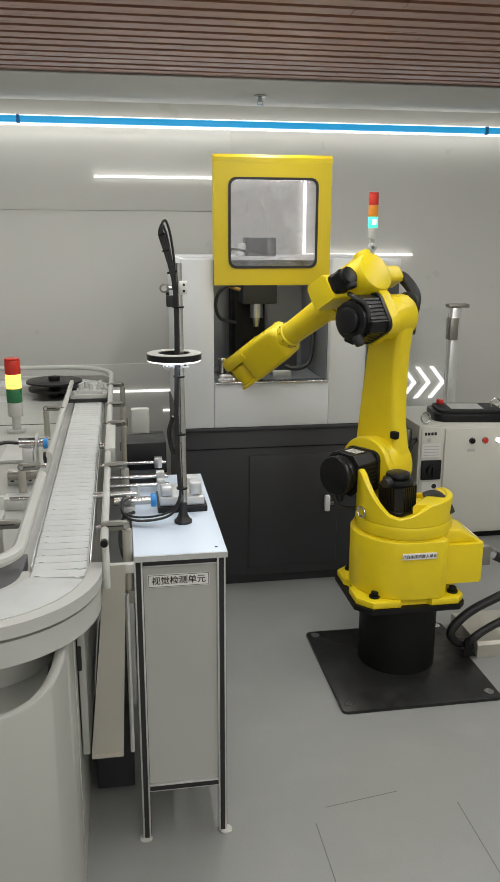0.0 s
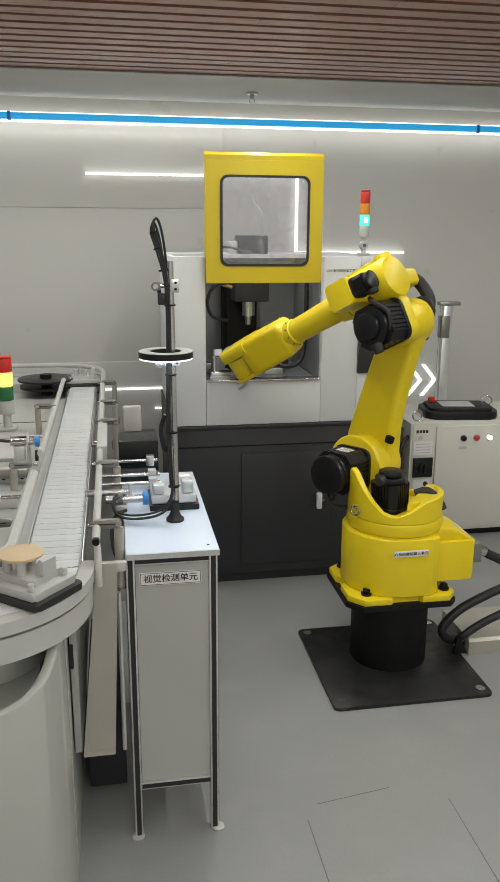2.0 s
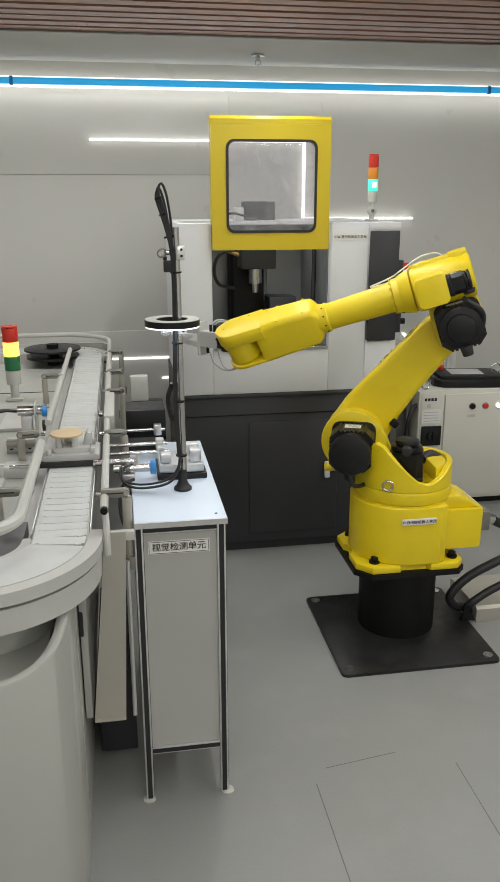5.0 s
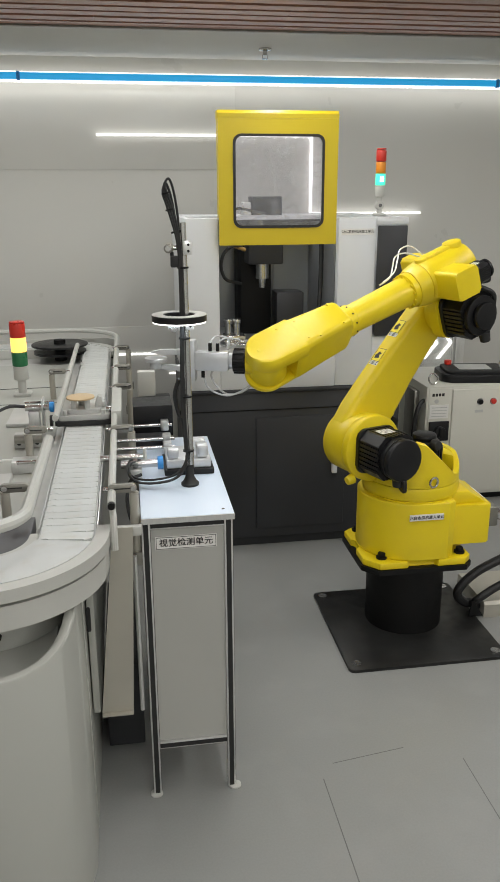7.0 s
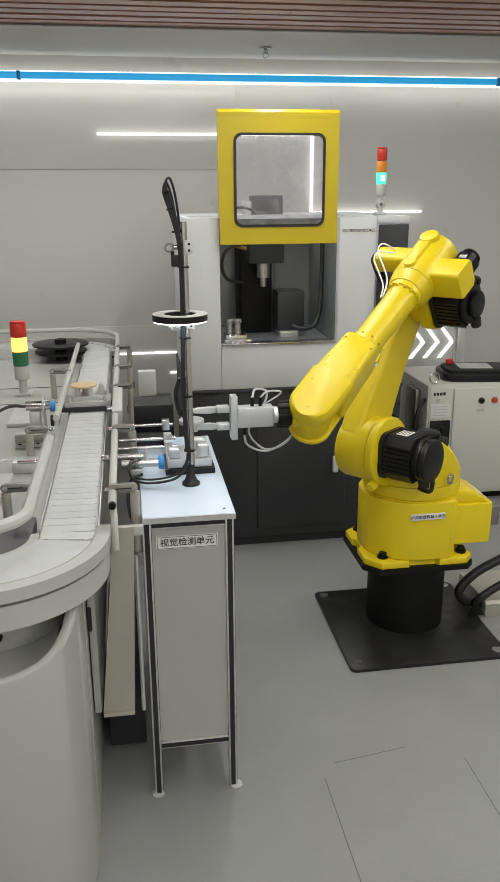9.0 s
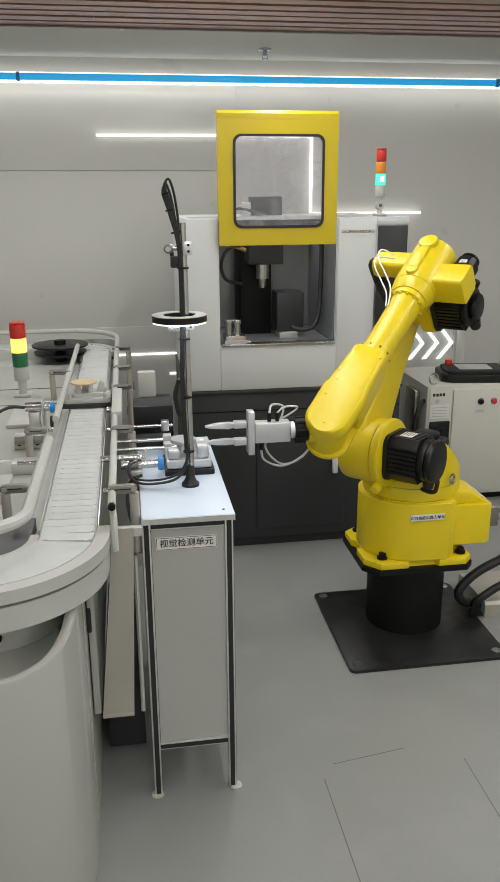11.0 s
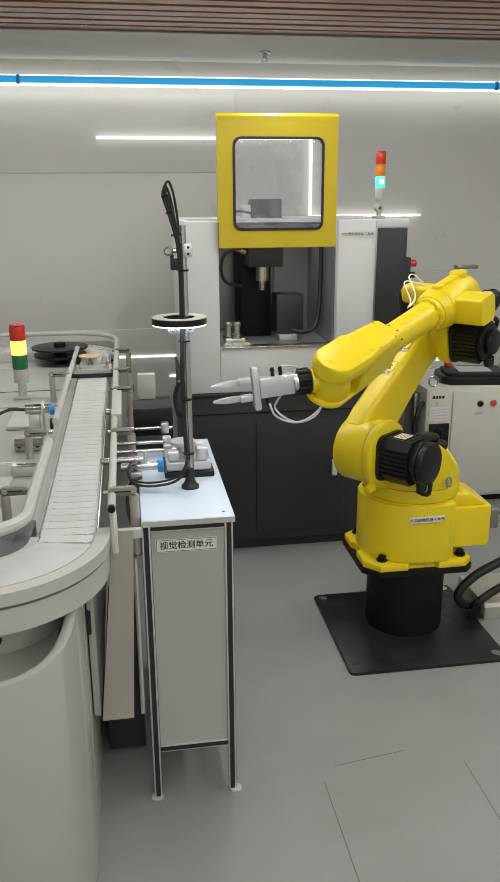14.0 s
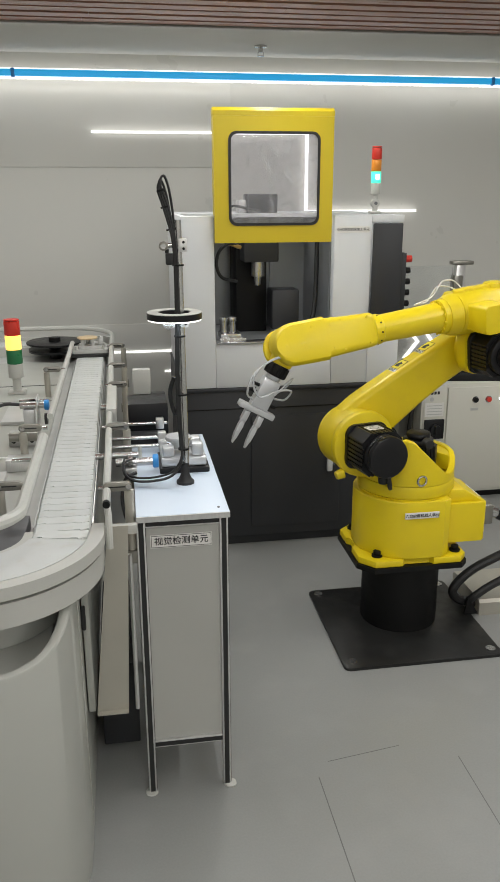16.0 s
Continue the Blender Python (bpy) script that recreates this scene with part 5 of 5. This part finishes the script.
    part("rail_cap", cyl((0.109, 2.062, 0.925), (0.109, 2.0745, 0.925), 0.009, seg=14), PED_BLACK, t, "black rail end cap")
    part("rail_leg", tube([(0.109, 2.10, 0.914), (0.112, 2.075, 0.89), (0.112, 2.06, 0.855), (0.112, 2.055, 0.815)], 0.009, 10), RAIL, t, "white bent rail end")
    rail("outer_rail", [(0.108, y) for y in (3.252, 3.4, 3.9, 4.4)] + [(LX + 0.298 * math.cos(radians(a)), yb + 0.298 * math.sin(radians(a))) for a in range(10, 91, 16)] + [(-0.6, yb + 0.298), (-1.4, yb + 0.298)], 0.925)
    inner = [(-1.4, ya - 0.10), (-0.6, ya - 0.10)] + [(LX + 0.10 * math.cos(radians(a)), ya + 0.10 * math.sin(radians(a))) for a in range(-90, 1, 18)]
    rail("inner_rail", inner + [(-0.09, 2.2), (-0.09, 2.4), (-0.09, 2.66)], 0.925, 0.0155)
    rail("inner_rail", [(-0.088, 2.9), (-0.088, 3.3), (-0.088, 3.8), (-0.088, 4.3)], 0.925, 0.011)
    part("gate_plate", box(0.098, 0.134, 2.90, 3.25, 0.885, 0.942, 0.004), RAIL, t, "pale guide block")
    part("gate_stud", cyl((0.076, 3.07, 0.905), (0.0975, 3.07, 0.905), 0.011, seg=14), STEEL, t)
    # clamp brackets on posts
    def bracket(x, y, s, tall=0.07):
        px, cx = x + s * 0.012, x - s * 0.014
        pst = part("post", cyl((px, y, 0.76), (px, y, 0.922), 0.0125, seg=16), SHEET, t, "pale metal bracket post")
        part("clamp_body", prism(rounded(cx - 0.038, cx + 0.034, 0.9225, 0.945, 0.0112), "y", y - 0.007, y + 0.007, 0.002), ZINC, pst)
        part("clamp_knob", cyl((px, y - 0.011, 0.934), (px, y + 0.011, 0.934), 0.0075, seg=14), STEEL, pst)
        part("clamp_slit", box(cx - 0.024, cx + 0.018, y - 0.0078, y - 0.0072, 0.9325, 0.9355), SLOT, pst)
        part("clamp_pin", cyl((x - s * 0.065, y, 0.932), (x - s * 0.0505, y, 0.932), 0.006, seg=10), STEEL, pst)
        part("post_foot", prism(rounded(px - 0.02, px + 0.02, y - 0.018, y + 0.018, 0.006), "z", 0.725, 0.7598, 0.003), ZINC, pst)
    for y in (2.165, 2.71, 3.30, 3.67, 4.14):
        bracket(0.152, y, 1)
    for y in (2.215, 2.74, 3.63):
        bracket(-0.148, y, -1)
    # pallet stop: rod with sleeves through the lane's side
    c = part("stop_cylinder", cyl((-0.21, 3.10, 0.915), (-0.125, 3.10, 0.915), 0.012, seg=18), STEEL, t, "steel air cylinder")
    part("blue_cap", cyl((-0.1248, 3.10, 0.915), (-0.108, 3.10, 0.915), 0.019, seg=20, bevel=0.003), BLUE_PART, c, "blue collar")
    part("cylinder_foot", box(-0.20, -0.16, 3.085, 3.115, 0.8155, 0.9025, 0.003), ALU, c)
    part("stop_hose", tube([(-0.21, 3.10, 0.92), (-0.27, 3.08, 0.925), (-0.35, 3.0, 0.90), (-0.45, 2.95, 0.88)], 0.006), RUBBER, c)
    part("cross_rod", cyl((-0.17, 2.52, 0.90), (-0.085, 2.52, 0.90), 0.006, seg=12), STEEL, t)
    part("cross_rod", cyl((0.07, 2.515, 0.90), (0.20, 2.515, 0.90), 0.0095, seg=12), STEEL, t)
    part("cylinder", cyl((-0.22, 2.86, 0.87), (-0.13, 2.86, 0.87), 0.016, seg=18), ZINC, t)
    part("sensor_amp", box(-0.235, -0.135, 2.93, 2.975, 0.8155, 0.862, 0.004), GREY_PART, t, "pale sensor block")
    for x in (-0.215, -0.185, -0.155):
        part("amp_stud", cyl((x, 2.925, 0.845), (x, 2.905, 0.84), 0.007, seg=10), PED_BLACK, t)
    part("stop_wheel", cyl((-0.118, 3.02, 0.885), (-0.108, 3.02, 0.885), 0.02, seg=20), RUBBER, t)
    part("mount_plate", box(-0.30, -0.20, 3.2, 3.5, 0.8155, 0.83, 0.003), GREY_PART, t)
    part("mount_plate", box(-0.42, -0.20, 2.42, 2.62, 0.8155, 0.835, 0.003), GREY_PART, t)
    part("table_groove", box(-1.4, -0.13, 3.84, 3.848, 0.8152, 0.8165), SLOT, t)
    part("table_groove", box(-1.4, -0.13, 3.55, 3.556, 0.8152, 0.8165), SLOT, t)
    for x in (-0.165, -0.13):
        part("probe_rod", cyl((x - 0.05, 3.135, 0.925), (x + 0.02, 3.135, 0.925), 0.005, seg=10), STEEL, t)
    part("probe_plate", box(-0.152, -0.146, 3.08, 3.15, 0.8155, 0.945, 0.002), ALU, t)
    part("valve_block", box(-0.21, -0.12, 2.66, 2.72, 0.8155, 0.855, 0.004), ALU, t)
    part("thin_hose", tube([(-0.2, 2.7, 0.85), (-0.25, 2.66, 0.86), (-0.3, 2.6, 0.84), (-0.36, 2.58, 0.82)], 0.0035), HOSE_WHITE, t)
    # folded sheet hanging beside the shell
    bm = prism([(0.051, 0.318), (0.134, 0.318), (0.158, 0.852), (0.106, 0.852)], "y", 2.10, 2.104)
    box(0.052, 0.134, 2.085, 2.0995, 0.318, 0.322, bm=bm)
    part("side_sheet", bm, SHEET, t, "folded sheet-metal side cover", smooth=False)
    part("sheet_arm", box(0.098, 0.18, 2.105, 2.125, 0.826, 0.85, 0.002), RAIL, t)
    part("guard_rod", cyl((0.158, 2.13, 0.30), (0.158, 2.13, 0.76), 0.006, seg=10), ALU, t)
    part("under_box", box(0.05, 0.16, 2.35, 2.9, 0.02, 0.30, 0.004), CHARCOAL, t, "dark box under the conveyor")
    # turning wheel at the far bend
    w = part("bend_wheel", cyl((LX, FY, 0.895), (LX, FY, 0.905), 0.145, seg=48, bevel=0.002), MOTOR, t, "black turning disc")
    part("lower_disc", cyl((LX, FY, 0.855), (LX, FY, 0.868), 0.135, seg=48), MOTOR, w)
    part("hub", cyl((LX, FY, 0.8155), (LX, FY, 0.925), 0.03, seg=24), PED_BLACK, w)
    # raised white edge round the far end
    pts = [(0.110, 4.15), (0.110, 4.63)] + [(0.01 + 0.10 * math.cos(radians(a)), 4.69 + 0.10 * math.sin(radians(a))) for a in range(0, 91, 15)] + [(-1.5, 4.79)]
    ins = [(x - (0.014 if k < 6 else 0.0), y - (0.014 if k > 3 else 0.0)) for k, (x, y) in enumerate(pts)]
    part("far_guard", prism(pts + ins[::-1], "z", 0.80, 0.876, 0.003), RAIL, t, "white guard round the far bend")
    # clear cover deck beside the lane
    deck = part("clear_deck", box(-1.2, -0.6, 2.3, 4.6, 0.84, 0.848), GLASS, t, "clear cover sheet")
    deck.visible_shadow = False


def pallet(disc):
    t = thing("pallet", "black conveyor pallet carrying a pale part holder", "pallet", group="pallets on the conveyor")
    part("base", prism(rounded(-0.102, 0.102, -0.075, 0.075, 0.012), "z", 0.0, 0.016, 0.003), PALLET_BLACK, t, "black pallet base")
    part("top_plate", prism(rounded(-0.088, 0.088, -0.066, 0.066, 0.008), "z", 0.0165, 0.034, 0.004), GREY_PART, t, "pale grey top plate")
    for x, y in ((-0.066, -0.054), (0.066, -0.054), (0.066, 0.05)):
        part("pin", cyl((x, y, 0.0342), (x, y, 0.052), 0.007, seg=12, bevel=0.002), RAIL, t)
    h = part("holder", prism(rounded(-0.058, 0.058, -0.042, 0.055, 0.012), "z", 0.0343, 0.05, 0.004), GREY_PART, t, "pale grey holder")
    for x, y in ((-0.035, -0.022), (0.012, -0.026), (-0.012, 0.03)):
        part("riser", cyl((x, y, 0.0502), (x, y, 0.082), 0.011, seg=14), GREY_PART, h)
    part("wedge", prism([(0.036, 0.0505), (0.064, 0.0505), (0.064, 0.086), (0.052, 0.09), (0.042, 0.074)], "y", -0.012, 0.03, 0.003), GREY_PART, h)
    if disc:
        part("blank", cyl((-0.012, 0.0, 0.0825), (-0.012, 0.0, 0.089), 0.05, seg=40, bevel=0.001), DISC_WOOD, t, "ochre disc-shaped blank")
    return t


conveyor()
PALLETS = [pallet(True), pallet(False)]
stack_light("signal_tower", -0.297, 3.72, 0.8155, 0.033, "amber_lens", "red, amber and green signal tower, amber lit, on the conveyor", 0.07, 0.06)


def workpiece():
    t = thing("workpiece", "pale machined disc gripped by the robot, then set in the fixture", "workpiece")
    part("disc", lathe([(0.0365, -0.006), (0.038, -0.004), (0.038, 0.004), (0.0365, 0.006)], 36), GRIP_WHITE, t)
    part("boss", cyl((0, 0, -0.03), (0, 0, -0.0062), 0.02, seg=24), GRIP_WHITE, t)
    return t


PIECE = workpiece()

# ---------------------------------------------------------------- what moves
# seconds; waist azimuth; upper arm and forearm elevation; tool azimuth and elevation, in degrees
JOINTS = [
    (0.0, 122.0, 91.8, -31.5, 105, -14),
    (1.0, 122.2, 92.8, -29.6, 106, -14),
    (2.0, 126.2, 104.0, -27.3, 108.5, -11),
    (3.0, 134.0, 118.0, -21.6, 110, -8),
    (4.0, 140.2, 127.0, -18.7, 113, -6),
    (5.2, 163.0, 127.5, -18.4, 124, -2),
    (6.5, 190.0, 126.3, -18.7, 150, 0),
    (7.0, 200.6, 126.6, -18.7, 164, 0),
    (7.5, 211.5, 126.3, -18.9, 175, 0),
    (8.0, 218.6, 127.0, -19.4, 181, 0),
    (8.5, 220.0, 125.2, -23.4, 181, 0),
    (9.0, 220.6, 120.7, -30.5, 181, 0),
    (9.6, 221.3, 118.3, -34.2, 181, 0),
    (10.4, 221.8, 118.4, -34.2, 181, 0),
    (11.5, 227.7, 128.4, -31.2, 181, 0),
    (12.0, 229.8, 133.5, -27.0, 181, 0),
    (12.5, 230.5, 138.0, -20.3, 181, 0),
    (13.0, 229.3, 140.4, -14.9, 181, -1),
    (13.5, 226.0, 140.9, -13.8, 181, -3),
    (14.0, 219.5, 142.2, -12.5, 181, -6),
    (14.5, 212.5, 142.8, -11.6, 182, -15),
    (15.0, 205.2, 144.0, -9.8, 180, -32),
    (15.5, 197.8, 146.0, -7.7, 183, -49),
    (16.0, 192.4, 147.5, -6.2, 183, -62),
]
# seconds and the direction of the wrist's hinge pin
PINS = [(0.0, -0.35, -0.15, 0.9), (4.0, -0.25, -0.2, 0.9), (6.5, 0.0, -0.6, 0.77), (12.5, 0.0, -0.42, 0.9), (13.5, 0.0, -0.45, 0.9), (15.0, 0.0, -0.85, 0.5), (16.0, 0.0, -0.95, 0.27)]


def glide(rows, t):
    """Smooth values between rows (monotone cubic)."""
    n = len(rows)
    out = []
    for c in range(1, len(rows[0])):
        d = [(rows[i + 1][c] - rows[i][c]) / (rows[i + 1][0] - rows[i][0]) for i in range(n - 1)]
        s = [d[0]] + [0.0 if d[i - 1] * d[i] <= 0 else 2 * d[i - 1] * d[i] / (d[i - 1] + d[i]) for i in range(1, n - 1)] + [d[-1]]
        i = max(k for k in range(n - 1) if rows[k][0] <= t + 1e-9)
        h = rows[i + 1][0] - rows[i][0]
        u = (t - rows[i][0]) / h
        out.append((1 + 2 * u) * (1 - u) ** 2 * rows[i][c] + u * (1 - u) ** 2 * h * s[i] + u * u * (3 - 2 * u) * rows[i + 1][c] + u * u * (u - 1) * h * s[i + 1])
    return out


def axes(x, y, z, at):
    return Matrix(((x.x, y.x, z.x, at.x), (x.y, y.y, z.y, at.y), (x.z, y.z, z.z, at.z), (0, 0, 0, 1)))


def robot_rows():
    rows = {k: [] for k in ROBOT}
    spots = []
    for k in range(65):
        t = k * 0.25
        az, q2, q3, taz, tel = [radians(v) for v in glide(JOINTS, t)]
        h, z = Vector((math.cos(az), math.sin(az), 0)), Vector((0, 0, 1))
        left = z.cross(h)
        shoulder = A1 * h + Z2 * z
        u = math.cos(q2) * h + math.sin(q2) * z
        f = math.cos(q3) * h + math.sin(q3) * z
        n = f.cross(left)
        elbow = shoulder + L2 * u
        wrist = elbow + A3 * n + L3 * f
        d = Vector((math.cos(taz) * math.cos(tel), math.sin(taz) * math.cos(tel), math.sin(tel)))
        pin = Vector(glide(PINS, t))
        pin = (pin - f * pin.dot(f)).normalized()
        hinge = (pin - d * pin.dot(d)).normalized()
        # jaws open in the tool's upright plane
        across = z.cross(d).normalized()
        rows["turret"].append((t, axes(h, left, z, Vector((0, 0, 0)))))
        rows["upper"].append((t, axes(u, left, u.cross(left), shoulder)))
        rows["forearm"].append((t, axes(f, left, n, elbow)))
        rows["tube"].append((t, axes(f, pin, f.cross(pin), wrist)))
        rows["wrist"].append((t, axes(d, hinge, d.cross(hinge), wrist)))
        spots.append((t, Vector((RX, RY, 0.012)) + wrist + 0.372 * d))
        rows["gripper"].append((t, axes(d, across, d.cross(across), wrist - 0.026 * d)))
        swing = radians(150) * min(max((t - 13.6) / 1.4, 0.0), 1.0)
        side = math.cos(swing) * across + math.sin(swing) * d.cross(across)
        rows["hose"].append((t, axes(d, side, d.cross(side), wrist - 0.026 * d)))
    return rows, spots


LANE_X, LANE_R, NEAR_Y, FAR_Y, BELT_Z = -0.19, 0.19, 2.07, 4.48, 0.865


def lane(s):
    """The pose on the belt's middle, s metres after the near bend (negative: still in the bend)."""
    if s < -math.pi / 2 * LANE_R:
        return pose(LANE_X + s + math.pi / 2 * LANE_R, NEAR_Y - LANE_R, BELT_Z, 0, 0, -90)
    if s < 0:
        a = s / LANE_R
        return pose(LANE_X + LANE_R * math.cos(a), NEAR_Y + LANE_R * math.sin(a), BELT_Z, 0, 0, math.degrees(a))
    if s < FAR_Y - NEAR_Y:
        return pose(LANE_X + LANE_R, NEAR_Y + s, BELT_Z)
    a = (s - FAR_Y + NEAR_Y) / LANE_R
    if a < math.pi / 2:
        return pose(LANE_X + LANE_R * math.cos(a), FAR_Y + LANE_R * math.sin(a), BELT_Z, 0, 0, math.degrees(a))
    return pose(LANE_X - (a - math.pi / 2) * LANE_R, FAR_Y + LANE_R, BELT_Z, 0, 0, 90)


PALLET_A = [(0.0, -0.57), (1.5, -0.25), (2.0, -0.13), (2.5, -0.02), (3.0, 0.085), (3.5, 0.195), (4.0, 0.335), (6.5, 0.945), (7.0, 1.012), (8.0, 1.18), (9.0, 1.2), (10.4, 1.2), (11.5, 1.36), (12.5, 1.55), (14.5, 1.957), (16.0, 2.218)]
PALLET_B = [(0.0, 2.07), (2.0, 2.42), (2.5, 2.54), (3.0, 2.71), (4.0, 2.95), (6.3, 3.45), (16.0, 3.6)]


def motions():
    arm, spots = robot_rows()
    for name, rows in arm.items():
        walk(ROBOT[name], rows)
    # carried by the jaws until it is set down in the fixture
    rest = Vector((0.315, 2.52, 0.945))
    held = []
    for t, p in spots:
        u = min(max((t - 8.75) / 1.25, 0.0), 1.0)
        held.append((t, Matrix.Translation(p.lerp(rest, u * u * (3 - 2 * u)))))
    walk(PIECE, held)
    for ob, table in ((PALLETS[0], PALLET_A), (PALLETS[1], PALLET_B)):
        walk(ob, [(k * 0.25, lane(glide(table, k * 0.25)[0])) for k in range(65)])


motions()
